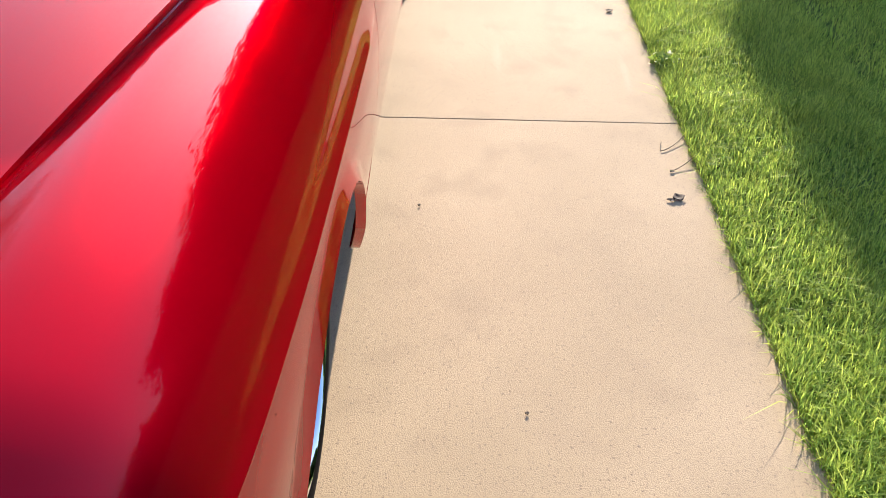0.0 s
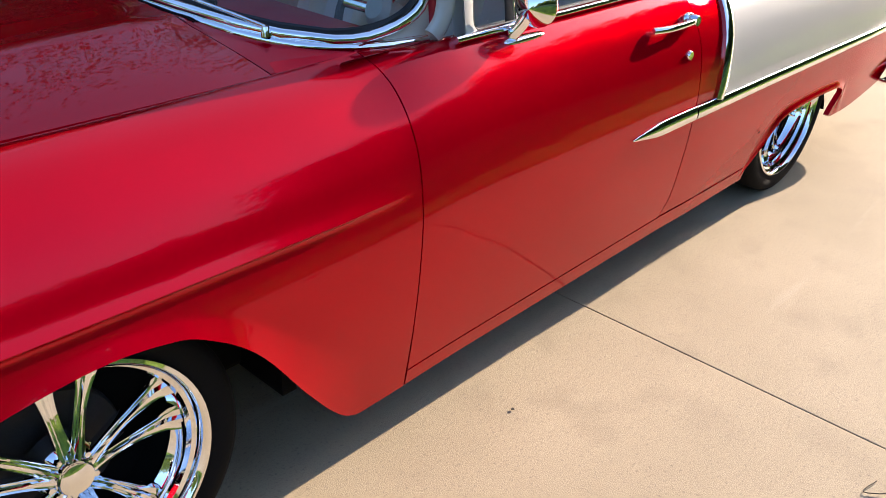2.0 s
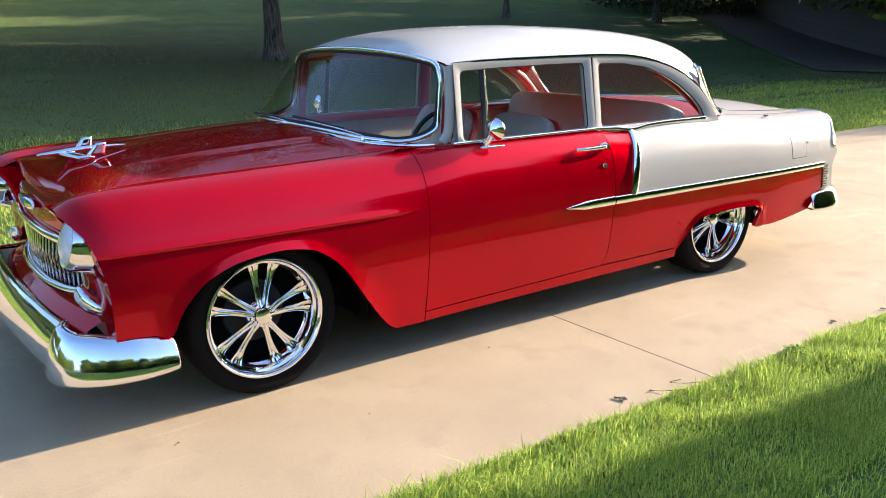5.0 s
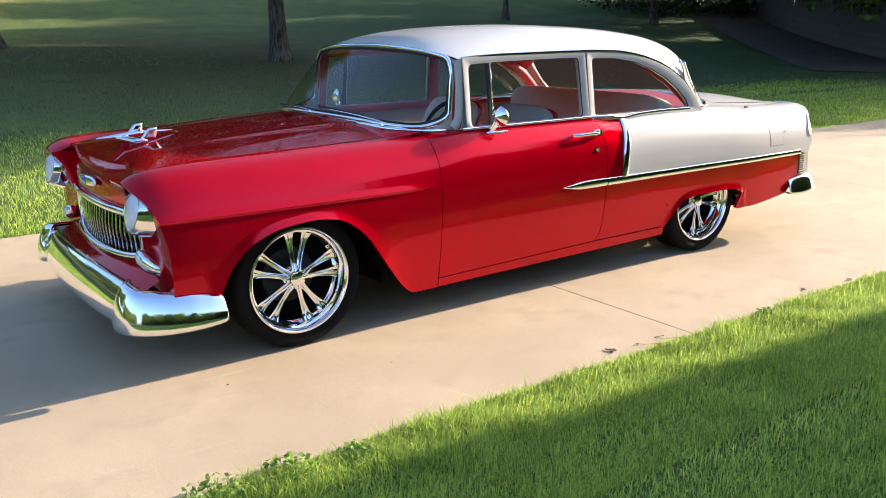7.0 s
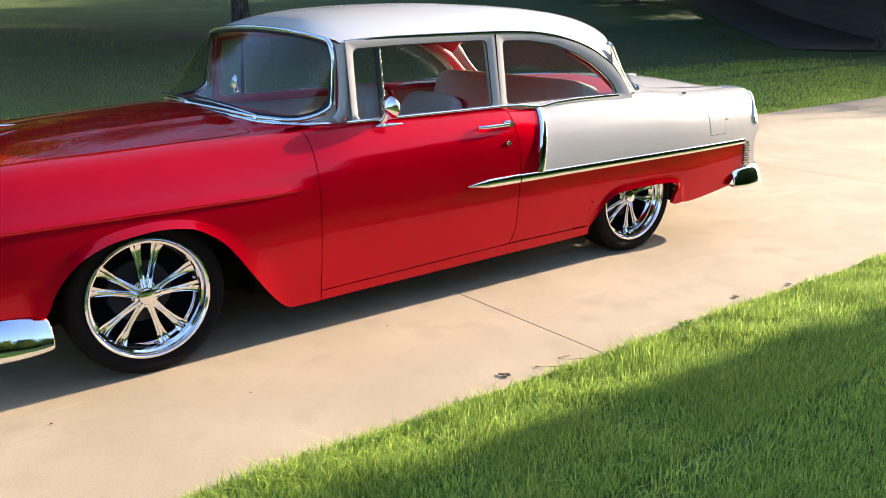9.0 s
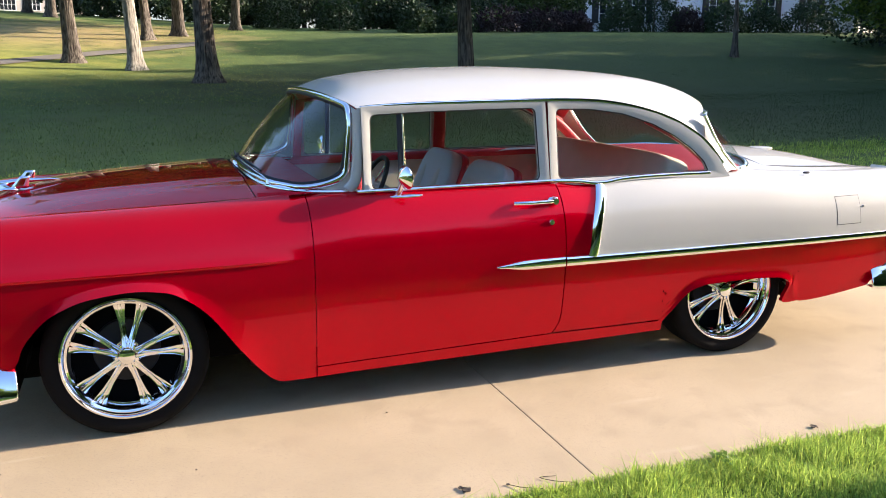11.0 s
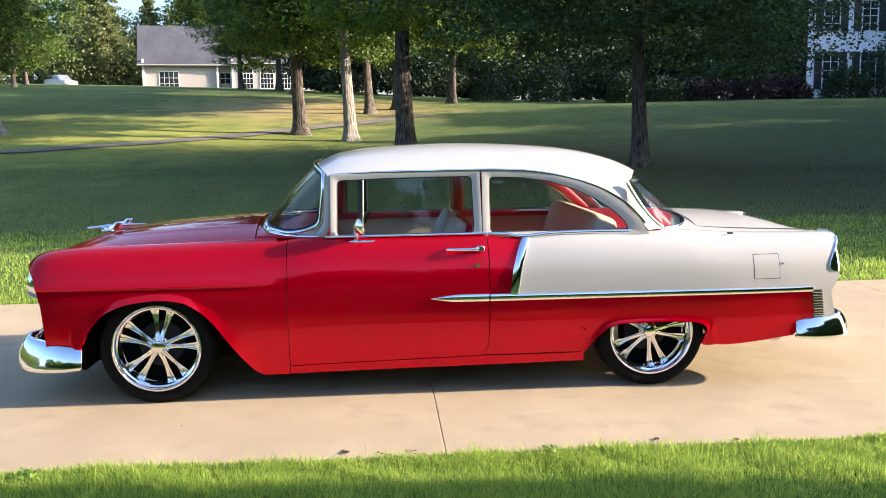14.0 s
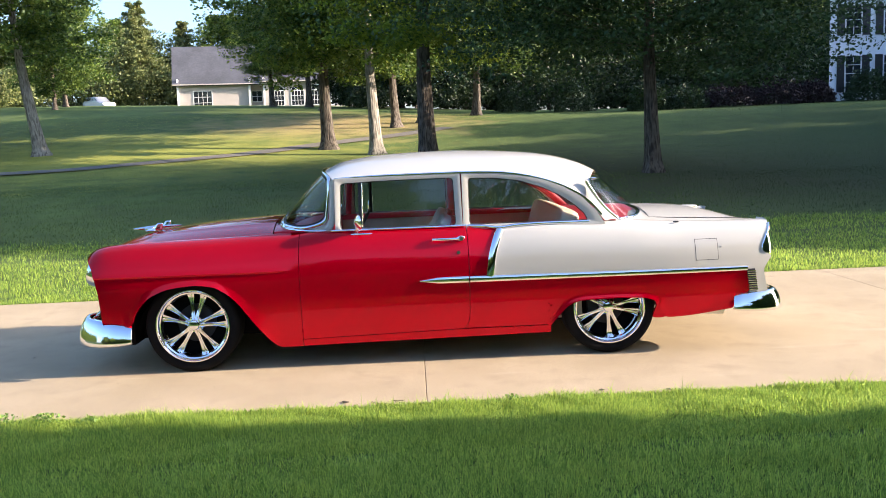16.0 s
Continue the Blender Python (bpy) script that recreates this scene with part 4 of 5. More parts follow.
def bumper(name, line, hs, zc, material, parent, label, depth=.05, out=(-1, 0, 0)):
    """A bright bar with a bowed section along (x, y, z) points; hs: half height along it."""
    P = smooth_path(line, 8)
    rows = []
    n = len(P)
    for i, p in enumerate(P):
        a, b = P[max(0, i - 1)], P[min(n - 1, i + 1)]
        t = (b - a).normalized()
        nrm = Vector((t.y, -t.x, 0)).normalized()
        if nrm.dot(Vector(out)) < 0 and abs(nrm.dot(Vector(out))) > 1e-3:
            nrm = -nrm
        h = hs(i / (n - 1))
        rows.append([p + nrm * (d * depth / .05 - h * (.06 * f + .05 * f * f)) + Vector((0, 0, h * f)) for f, d in SECTION])
    rows = [[r[6] + (q - r[6]) * .8 - (rows[1][6] - rows[0][6]).normalized() * .004 for q in r] for r in rows[:1]] + rows + [[r[6] + (q - r[6]) * .8 + (rows[-1][6] - rows[-2][6]).normalized() * .004 for q in r] for r in rows[-1:]]
    ob = grid(name, rows, material, parent, out=out, label=label)
    md = ob.modifiers.new("thick", "SOLIDIFY")
    md.thickness, md.offset = .012, -1
    return ob


fb = tagged(new("front_bumper"), "chrome three-piece front bumper reflecting trees")
fb.parent = car
bumper("center_bar", [(-.775, .70, .315), (-.80, .50, .318), (-.815, .25, .322), (-.82, 0, .324), (-.815, -.25, .322), (-.80, -.50, .318), (-.775, -.70, .315)], lambda t: .086 + .01 * math.sin(math.pi * t), 0, M_CHROME, fb, "")
for side in (-1, 1):
    bumper("bumper_wing", [(-.775, side * .655, .318), (-.805, side * .73, .316), (-.775, side * .83, .310), (-.67, side * .90, .304), (-.56, side * .935, .300), (-.47, side * .945, .297), (-.40, side * .945, .296)], lambda t: .106 - .044 * t ** 1.6, 0, M_CHROME, fb, "", out=(-1, side * .8, 0))
    bumper("bumper_wing", [(4.125, side * .62, .345), (4.16, side * .75, .345), (4.145, side * .85, .345), (4.08, side * .925, .344), (3.96, side * .95, .341), (3.85, side * .945, .338), (3.79, side * .935, .336)], lambda t: .076 - .022 * t ** 3, 0, M_CHROME, car, "chrome rear bumper wing", out=(1, side * .8, 0))
bumper("rear_bumper", [(4.11, .63, .345), (4.14, .3, .345), (4.145, 0, .345), (4.14, -.3, .345), (4.11, -.63, .345)], lambda t: .066, 0, M_CHROME, car, "chrome rear bumper", out=(1, 0, 0))

# ---- wheels ----


def spoke(an, parent):
    """One fluted spoke: a ridged bar, flared at hub and rim, at a turn of an degrees."""
    a = radians(an)
    section = ((-1, .004), (-.86, -.005), (-.62, -.0025), (-.34, -.003), (-.14, -.011), (.14, -.011), (.34, -.003), (.62, -.0025), (.86, -.005), (1, .004), (.7, .016), (-.7, .016))
    rows = []
    for i in range(15):
        t = i / 14
        r = lerp(.034, .226, t)
        w = .025 + .036 * t ** 2.6 + .012 * (1 - t) ** 3 - .004 * math.sin(math.pi * t)
        y = lerp(-.060, -.036, t ** 1.5) + .015 * math.sin(math.pi * t ** .9) - .010 * max(0, t - .86) / .14
        ring = []
        for c, d in section:
            q = Vector((r, y + d * (1.15 - .3 * t), c * w / 2))
            ring.append(Vector((q.x * math.cos(a) - q.z * math.sin(a), q.y, q.x * math.sin(a) + q.z * math.cos(a))))
        rows.append(ring)
    return grid("spoke", rows, M_CHROME, parent, closed=True, out=lambda p: Vector((0, -1, 0)) if p.y < -.03 else Vector((0, 1, 0)))


def build_wheel():
    wh = new("wheel")
    tagged(wh, "chrome split-spoke wheel with low black tyre")
    tyre = [(.246, -.098), (.256, -.104), (.285, -.113), (.305, -.112), (.318, -.104), (.3255, -.09), (.327, -.06), (.325, -.045), (.327, -.03), (.327, .03), (.327, .06), (.3255, .09), (.318, .104), (.30, .113), (.28, .116), (.26, .108), (.246, .095)]
    lathe("tyre", tyre, M_TYRE, wh, n=72, label="black low-profile tyre")
    rim = lathe("rim", [(.250, -.094), (.2565, -.106), (.2545, -.1125), (.247, -.114), (.240, -.108), (.236, -.094), (.233, -.060), (.222, -.040), (.214, -.030), (.214, .02), (.225, .06), (.235, .09)], M_CHROME, wh, n=72, label="polished chrome rim")
    lathe("inner_lip", [(.237, -.090), (.227, -.085), (.222, -.075), (.224, -.066), (.236, -.060)], M_CHROME, rim, n=72)
    for k in range(5):
        for d in (-12, 12):
            spoke(90 + 72 * k + d, rim)
    lathe("hub", [(0, -.083), (.020, -.082), (.032, -.078), (.0365, -.070), (.037, -.060), (.050, -.056), (.060, -.044), (.062, .0)], M_CHROME, rim, n=40, label="chrome hub cap")
    for k in range(5):
        a = radians(90 + 72 * k + 36)
        lathe("lug_nut", [(0, -.066), (.006, -.066), (.008, -.06), (.008, -.04)], M_CHROME, rim, n=6, center=(.044 * math.cos(a), 0, .044 * math.sin(a)))
    lathe("brake_disc", [(.03, .02), (.13, .02), (.135, .026), (.135, .04)], M_BLACK, wh, n=40, label="dark brake disc")
    # near-black disc for the shade behind the spokes
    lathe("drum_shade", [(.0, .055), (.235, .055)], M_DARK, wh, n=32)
    return wh


wheel = build_wheel()
wheel.parent = car
wheel.matrix_basis = pose(0, -.752, .327, 0, 8, 0)
for x, side, an in ((AXLE, -1, 20), (0, 1, 40), (AXLE, 1, 60)):
    copy_thing(wheel, pose(x, side * .752, .327, 0, an, 0 if side < 0 else 180))

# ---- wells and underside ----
# black liners and blocks stand for the shade inside and beneath the car
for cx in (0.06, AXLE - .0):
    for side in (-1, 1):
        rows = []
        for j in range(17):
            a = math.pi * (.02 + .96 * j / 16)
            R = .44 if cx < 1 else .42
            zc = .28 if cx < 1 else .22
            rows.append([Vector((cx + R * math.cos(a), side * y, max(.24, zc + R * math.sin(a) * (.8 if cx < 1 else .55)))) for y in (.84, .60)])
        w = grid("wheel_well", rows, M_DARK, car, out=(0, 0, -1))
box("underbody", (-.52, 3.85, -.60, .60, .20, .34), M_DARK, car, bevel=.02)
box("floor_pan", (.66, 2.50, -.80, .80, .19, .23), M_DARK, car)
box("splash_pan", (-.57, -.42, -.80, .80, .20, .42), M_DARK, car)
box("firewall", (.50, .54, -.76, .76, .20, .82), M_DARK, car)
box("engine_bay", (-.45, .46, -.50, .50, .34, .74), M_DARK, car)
sweep("exhaust_pipe", smooth_path([(2.6, -.5, .26), (3.2, -.62, .30), (3.5, -.66, .25), (3.80, -.68, .235)], 5), .05, .05, M_SATIN, car, "steel exhaust pipe")

# ---- cabin ----
for side in (-1, 1):
    rows = [[Vector((x, side * (.735 + .02 * math.sin(z * 9)), z)) for z in (.25, .45, .6, .75, .86, .90)] for x in np.linspace(.70, 2.75, 12)]
    grid("door_panel", rows, M_LEATHER, car, out=(0, -side, 0), label="cream door card")
    rows = [[Vector((x, side * (.735 + .035 * t), .90 + .045 * math.sin(t * math.pi / 2))) for t in (0, .33, .66, 1)] for x in np.linspace(.70, 3.0, 14)]
    grid("belt_cap", rows, M_INRED, car, out=(0, -side, 1), label="red window ledge")
    for a, b in (((1.908, .95), (1.908, 1.30)),):
        sweep("inner_post", [(a[0], side * .765, a[1]), (b[0], side * .722, b[1])], .03, .075, M_INRED, car, up=(1, 0, 0))
    sweep("inner_rail", [(x, side * (rail_y(x) - .035), rail_z(x) - .018) for x in np.linspace(1.02, 2.75, 24)], .04, .035, M_INRED, car)
    sweep("inner_sail", smooth_path([(2.50, side * .69, 1.215), (2.70, side * .70, 1.11), (2.86, side * .73, .98), (2.92, side * .735, .93)], 5), .04, .06, M_INRED, car, up=(1, 0, .3))
    sweep("inner_front_post", smooth_path([(1.0, side * .735, .95), (1.015, side * .725, 1.12), (1.03, side * .71, 1.28)], 5), .03, .05, M_INRED, car, up=(1, 0, 0))
    fs = tagged(new("front_seat"), "cream and grey bucket seat")
    fs.parent = car
    soft_box("cushion", (1.25, 1.78, side * .36 - .26, side * .36 + .26, .34, .56), M_LEATHER, fs, power=3.2)
    sb = soft_box("seatback", (-.05, .05, -.26, .26, -.30, .30), M_GREY, fs, "pale grey leather backrest", power=5.0)
    sb.matrix_basis = pose(1.70, side * .36, .715, 0, 24, 0)
    soft_box("shell", (.022, .072, -.268, .268, -.31, .306), M_INRED, sb, "red back shell", power=6)
    for d in (-.12, .12):
        soft_box("bolster", (-.068, .03, d - .055, d + .055, -.25, .22), M_LEATHER, sb, "cream oval pad", power=2.3)
rs = tagged(new("rear_seat"), "cream rear bench seat")
rs.parent = car
soft_box("cushion", (2.05, 2.60, -.66, .66, .36, .58), M_LEATHER, rs, power=4)
sb = soft_box("seatback", (-.08, .08, -.73, .73, -.28, .28), M_LEATHER, rs, power=9)
sb.matrix_basis = pose(2.62, 0, .745, 0, 16, 0)
rows = [[Vector((x, y * w, .945 + (.012 + .036 * k) * (1 - y * y))) for y in np.linspace(-1, 1, 13)] for x, w, k in ((2.68, .75, 0), (2.8, .74, .3), (2.95, .71, .8), (3.1, .66, 1), (3.24, .45, 1))]
grid("parcel_shelf", rows, M_INRED, car, out=(0, 0, 1), label="red parcel shelf")
rows = []
for y in np.linspace(-.73, .73, 21):
    k = (abs(y) / .73) ** 2
    rows.append([Vector((.66 + .12 * k, y, .955)), Vector((.80, y, .958)), Vector((.90, y, .95)), Vector((.95, y, .92)), Vector((.95, y, .84)), Vector((.90, y, .70)), Vector((.86, y, .60))])
grid("dashboard", rows, M_INRED, car, out=(.5, 0, 1), label="red dashboard")
stw = tagged(new("steering_wheel"), "dark-rimmed steering wheel with cream spokes")
stw.parent = car
stw.matrix_basis = pose(1.16, -.38, .905, 0, -62, 0)
sweep("rim", [(.155 * math.cos(a), .155 * math.sin(a), 0) for a in np.linspace(0, 2 * math.pi, 40, endpoint=False)], .022, .022, M_BLACK, stw, closed=True, n=8)
for an in (90, 210, 330):
    sweep("spoke", [(.03 * math.cos(radians(an)), .03 * math.sin(radians(an)), 0), (.155 * math.cos(radians(an)), .155 * math.sin(radians(an)), 0)], .03, .012, M_CHROME, stw)
lathe("boss", [(0, .03), (.03, .028), (.045, .01), (.04, -.03), (.03, -.25)], M_GREY, stw, axis="z", n=24)

# ---- mirror, wipers ----
for side in (-1, 1):
    mir = tagged(new("door_mirror"), "round chrome door mirror on a raked stalk")
    mir.parent = car
    y0 = side * half_width(1.20, .93)
    soft_box("foot", (1.115, 1.285, y0 - .022, y0 + .02, .908, .928), M_CHROME, mir, power=2.4)
    sweep("stalk", smooth_path([(1.16, y0, .925), (1.17, y0 + side * .02, .955), (1.175, y0 + side * .035, .985)], 5), .022, .03, M_CHROME, mir)
    hd = lathe("head", [(.0, -.034), (.018, -.028), (.040, -.012), (.051, -.002), (.054, .004), (.053, .009), (.049, .010)], M_CHROME, mir, axis="x", n=36)
    hd.matrix_basis = pose(1.185, y0 + side * .045, 1.005, 0, -6, side * -14)
    lathe("glass", [(0, .0095), (.050, .0095)], M_CHROME, hd, axis="x", n=36)
for y0, y1 in ((-.60, -.12), (.30, .60)):
    wp = tagged(new("wiper"), "slim chrome windscreen wiper with a black blade")
    wp.parent = car
    piv = Vector((by_x(abs(y0)) - .02, y0, by_z(abs(y0)) + .012)) if y0 < 0 else Vector((by_x(.05) - .02, .06, by_z(0) + .012))
    tip = Vector((.585, y1, 1.028)) if y0 < 0 else Vector((.60, .46, 1.010))
    lathe("pivot", [(0, .010), (.007, .009), (.010, .0), (.012, -.012)], M_CHROME, wp, axis="z", n=16, center=piv)
    sweep("arm", smooth_path([piv + Vector((0, 0, .008)), piv.lerp(tip, .4) + Vector((-.01, 0, .012)), tip], 6), .009, .007, M_CHROME, wp)
    sweep("blade", [piv.lerp(tip, .35) + Vector((.012, 0, .012)), tip + (tip - piv) * .25 + Vector((.012, 0, .0))], .008, .012, M_BLACK, wp)


# ---- trees ----
def quads(name, centers, size, rng, material, parent=None, flat=0.0, label="", aspect=0.6):
    """Many small leaves, each a bent four-cornered blade at its own turn."""
    n = len(centers)
    a = rng.normal(size=(n, 3))
    a[:, 2] *= 1 - flat
    a /= np.linalg.norm(a, axis=1)[:, None]
    b = rng.normal(size=(n, 3))
    b -= a * (a * b).sum(1)[:, None]
    b /= np.linalg.norm(b, axis=1)[:, None]
    s = (size * rng.uniform(.65, 1.35, n))[:, None]
    c = np.cross(a, b) * s * .18
    v = np.stack([centers - a * s, centers - b * s * aspect + c, centers + a * s, centers + b * s * aspect + c], 1).reshape(-1, 3)
    me = bpy.data.meshes.new(name)
    me.vertices.add(4 * n)
    me.vertices.foreach_set("co", v.astype(np.float32).ravel())
    me.loops.add(4 * n)
    me.loops.foreach_set("vertex_index", np.arange(4 * n, dtype=np.int32))
    me.polygons.add(n)
    me.polygons.foreach_set("loop_start", np.arange(0, 4 * n, 4, dtype=np.int32))
    me.update(calc_edges=True)
    me.materials.append(material)
    ob = new(name, me)
    if parent is not None:
        ob.parent = parent
    if label:
        tagged(ob, label)
    return ob


def make_tree(height, radius, spread, first, leaves, leaf, seed, label, material, droop=0.0, trunk_top=.85, conic=0.0, flare=1.6, limbs=34, layer=.5, bark=None):
    """A tapered trunk with limbs and a crown of single leaves. first: the height of the lowest limbs."""
    rng = np.random.default_rng(seed)
    t = tagged(new("tree"), label, "tree")
    lean = rng.uniform(-.02, .02, 2)
    top = height * trunk_top

    def stem(z):
        return Vector((lean[0] * z + .05 * math.sin(z * .8 + seed), lean[1] * z + .05 * math.cos(z * .7 + seed), z))
    verts, faces = [], []

    def tube(path, radii, n):
        base = len(verts)
        for p, r in zip(path, radii):
            for j in range(n):
                an = 2 * math.pi * j / n
                k = 1 + .12 * math.sin(3 * an + seed) * (r / radius)
                verts.append((p.x + r * k * math.cos(an), p.y + r * k * math.sin(an), p.z))
        for i in range(len(path) - 1):
            for j in range(n):
                faces.append((base + i * n + j, base + i * n + (j + 1) % n, base + (i + 1) * n + (j + 1) % n, base + (i + 1) * n + j))
    zs = [-.3, 0, .12, .3, .7, 1.5] + list(np.linspace(2.5, top, 8))
    tube([stem(z) for z in zs], [radius * (flare if z < .05 else 1 + (flare - 1) * math.exp(-z * 4)) * max(.12, 1 - .85 * (z / top)) if z > .05 else radius * flare for z in zs], 14)
    centers = []
    for i in range(limbs):
        k = (i + .5) / limbs
        z0 = lerp(first, top * .97, k ** .9)
        an = i * 2.399 + rng.uniform(-.4, .4)
        if conic > 0:
            L = spread * (1 - conic * k) * rng.uniform(.75, 1.1)
        else:
            L = spread * math.sqrt(max(.12, 1 - (2 * k - .75) ** 2 * .62)) * rng.uniform(.7, 1.12)
        rise = lerp(.12, .75, k) - droop
        p0 = stem(z0)
        d = Vector((math.cos(an), math.sin(an), rise)).normalized()
        path = [p0 + d * (L * s) + Vector((rng.normal() * .06 * L * s, rng.normal() * .06 * L * s, -.16 * droop * L * s * s + rng.normal() * .03 * L * s)) for s in (0, .25, .5, .75, 1)]
        r0 = radius * (.34 - .2 * k)
        tube(path, [r0, r0 * .75, r0 * .5, r0 * .3, r0 * .1], 6)
        m = int(leaves / limbs)
        twigs = max(8, int(L * 5.5))
        tw = []
        for q in range(twigs):
            s = rng.uniform(.22, 1.0)
            c = path[0].lerp(path[-1], s) + Vector(np.clip(rng.normal(size=3), -1.4, 1.4) * L * .12)
            c.z += .08 * L * abs(rng.normal()) * (1 - droop)
            tw.append((c, .075 * L + .10))
        w = rng.integers(0, twigs, m)
        cen = np.array([[*tw[q][0]] for q in w])
        sg = np.array([tw[q][1] for q in w])[:, None]
        centers.append(cen + np.clip(rng.normal(size=(m, 3)), -1.5, 1.5) * sg * np.array([1, 1, layer]))
    mesh_object("trunk", verts, faces, bark or M_BARK, t, "pale grey trunk" if bark else "grey-brown furrowed trunk")
    quads("crown", np.concatenate(centers), leaf, rng, material, t, flat=.35, label="green leaves")
    return t


def place(tree, x, y, turn=0.0, size=1.0, z=None, label=""):
    m = pose(x, y, ground_z(x, y) if z is None else z, 0, 0, turn) @ Matrix.Scale(size, 4)
    ob = copy_thing(tree, m)
    if label:
        tagged(ob, label)
    return ob


oak = make_tree(10.5, .265, 4.4, 3.0, 52000, .075, 3, "tall oak with a bare lower trunk on the shaded lawn", M_LEAF, droop=.14, limbs=40, layer=.35)
oak.matrix_basis = pose(-1.70, 28.5, ground_z(-1.7, 28.5))
oak2 = make_tree(11.5, .235, 3.4, 3.6, 38000, .075, 8, "slender oak with a sunlit trunk on the lawn", M_LEAF, droop=.1, limbs=38, layer=.35, bark=M_BARKP)
oak2.matrix_basis = pose(.22, 26.2, ground_z(.22, 26.2))
oak3 = make_tree(12, .295, 4.0, 3.3, 46000, .07, 15, "thick-trunked oak rising behind the car roof", M_LEAFY, droop=.12, limbs=38, layer=.35)
oak3.matrix_basis = pose(2.10, 21.0, ground_z(2.1, 21))
maple = make_tree(9.5, .22, 8.0, 2.8, 170000, .056, 21, "broad dark maple with low sweeping branches", M_LEAFD, droop=.10, limbs=64, flare=1.5, layer=.2)
maple.matrix_basis = pose(7.97, 16.2, ground_z(7.97, 16.2))
small = make_tree(4.8, .13, 2.4, 1.9, 3400, .06, 33, "small ornamental tree before the white house", M_LEAF, limbs=22)
small.matrix_basis = pose(24.0, 26.5, ground_z(24.0, 26.5))
leaner = place(oak2, -12.6, 27.0, 0, 1.0, label="leaning oak at the lawn's edge with a pale trunk")
leaner.matrix_basis = pose(-12.6, 27.0, ground_z(-12.6, 27.0), 0, -6, 0)
pine = make_tree(15, .2, 3.6, 3.0, 26000, .10, 40, "tall pine in the far wood", M_LEAF2, conic=.75, limbs=40)
pine.matrix_basis = pose(-30, 98, ground_z(-30, 80))
bushy = make_tree(13, .26, 5.2, 1.6, 26000, .14, 52, "full-leaved tree in the wood", M_LEAF, limbs=40)
bushy.matrix_basis = pose(10, 56, ground_z(10, 56))
rng = np.random.default_rng(5)
# far wood behind the tan house and at the ridge
for k in range(15):
    x = -62 + 4.6 * k + rng.uniform(-1.5, 1.5)
    place(pine if k % 3 else bushy, x, 100 + rng.uniform(-6, 8), rng.uniform(0, 360), rng.uniform(.75, 1.05), label="tall pine in the far wood" if k % 3 else "full-leaved tree in the far wood")
for k in range(13):
    x = -1.5 + 3.3 * k + rng.uniform(-1, 1)
    place(bushy if k % 2 else pine, x, 58 + rng.uniform(-4, 7), rng.uniform(0, 360), rng.uniform(.7, .95), label="dark tree in the wood behind the lawn")
for x, y, s in ((-3.7, 49, 1.0), (-6.0, 60, .9), (.88, 36, .85), (2.3, 38, 1.05), (5.4, 42, .9), (-9.0, 62, .8), (-34, 62, .8), (-28, 70, .8), (-23, 55, .55), (-19.5, 23, 1.1), (-25, 15, 1.15), (-22, 33, 1.1), (-30, 24, 1.2)):
    place(oak if x > -20 else bushy, x, y, 40 * x, s, label="tree standing on the ridge")
# mostly unseen trees added to shade the lawn, on the sunward side of the drive
for x, y, s in ((22, 7.4, .92), (28, 11.4, .95), (34, 7.0, .9), (33, 16.2, .95), (42, 12, 1.0), (50, 8.5, 1.05), (40, 22, 1.0), (31, 24, .75), (46, 30, 1.1), (31, 3.5, .7)):
    place(bushy, x, y, 33 * x, s, label="full-leaved tree beside the drive")
for x, y, s in ((13, -6.5, .52), (9.5, -6.0, .45), (16.5, -7.6, .6), (12, -10, .6), (20, -8.2, .66), (20, -13, .75), (27, -9.4, .78), (7.5, -9.5, .45), (30, -15, .9), (37, -11, .95), (16, -16, .8)):
    place(bushy, x, y, 47 * x, s, label="full-leaved tree on the near lawn")
# extra maple, there only to keep skylight off the right-hand lawn
place(maple, 30, 12.8, 200, 1.0, label="maple added beside the drive to darken the lawn")
# trees behind the viewer, seen in the paint
for k in range(11):
    place(bushy if k % 2 else oak3, -26 + 5.2 * k, -24 + rng.uniform(-3, 3), rng.uniform(0, 360), rng.uniform(.55, .78), label="tree across the near lawn")


# ---- undergrowth of the woods ----
def thicket(name, xs, ys, heights, n, leaf, seed, material, label):
    """A deep uneven mass of leaves on the ground; heights: low and high of its ragged top."""
    rg = np.random.default_rng(seed)
    m = 70
    cx, cy = rg.uniform(*xs, m), rg.uniform(*ys, m)
    ch = rg.uniform(*heights, m)
    q = rg.integers(0, m, n)
    d = rg.normal(size=(n, 3))
    d /= np.linalg.norm(d, axis=1)[:, None]
    r = rg.uniform(.5, 1, n) ** .5
    w = (1.2 + .28 * ch[q])
    x, y = cx[q] + d[:, 0] * r * w, cy[q] + d[:, 1] * r * w * .8
    z = np.array([ground_z(a, min(b, 80)) for a, b in zip(cx, cy)])[q] + ch[q] * (.5 + .5 * d[:, 2] * r)
    return tagged(quads(name, np.stack([x, y, z], 1), leaf, rg, material), label, "woods", kind="stuff")


# The wood's own shade is in the leaf colour of these two.
thicket("undergrowth", (-4, 42), (50, 60), (1.5, 5.5), 60000, .12, 91, M_LEAFW, "dense undergrowth at the edge of the wood, leaves darkened for shade")
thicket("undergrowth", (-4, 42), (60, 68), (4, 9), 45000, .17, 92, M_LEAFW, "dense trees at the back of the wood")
thicket("undergrowth", (-70, -14), (92, 104), (4, 10), 80000, .18, 93, M_LEAF2, "sunlit far wood of mixed trees")
thicket("undergrowth", (-60, -35), (66, 84), (1.5, 6), 36000, .14, 94, M_LEAF2, "sunlit thicket beside the tan house")


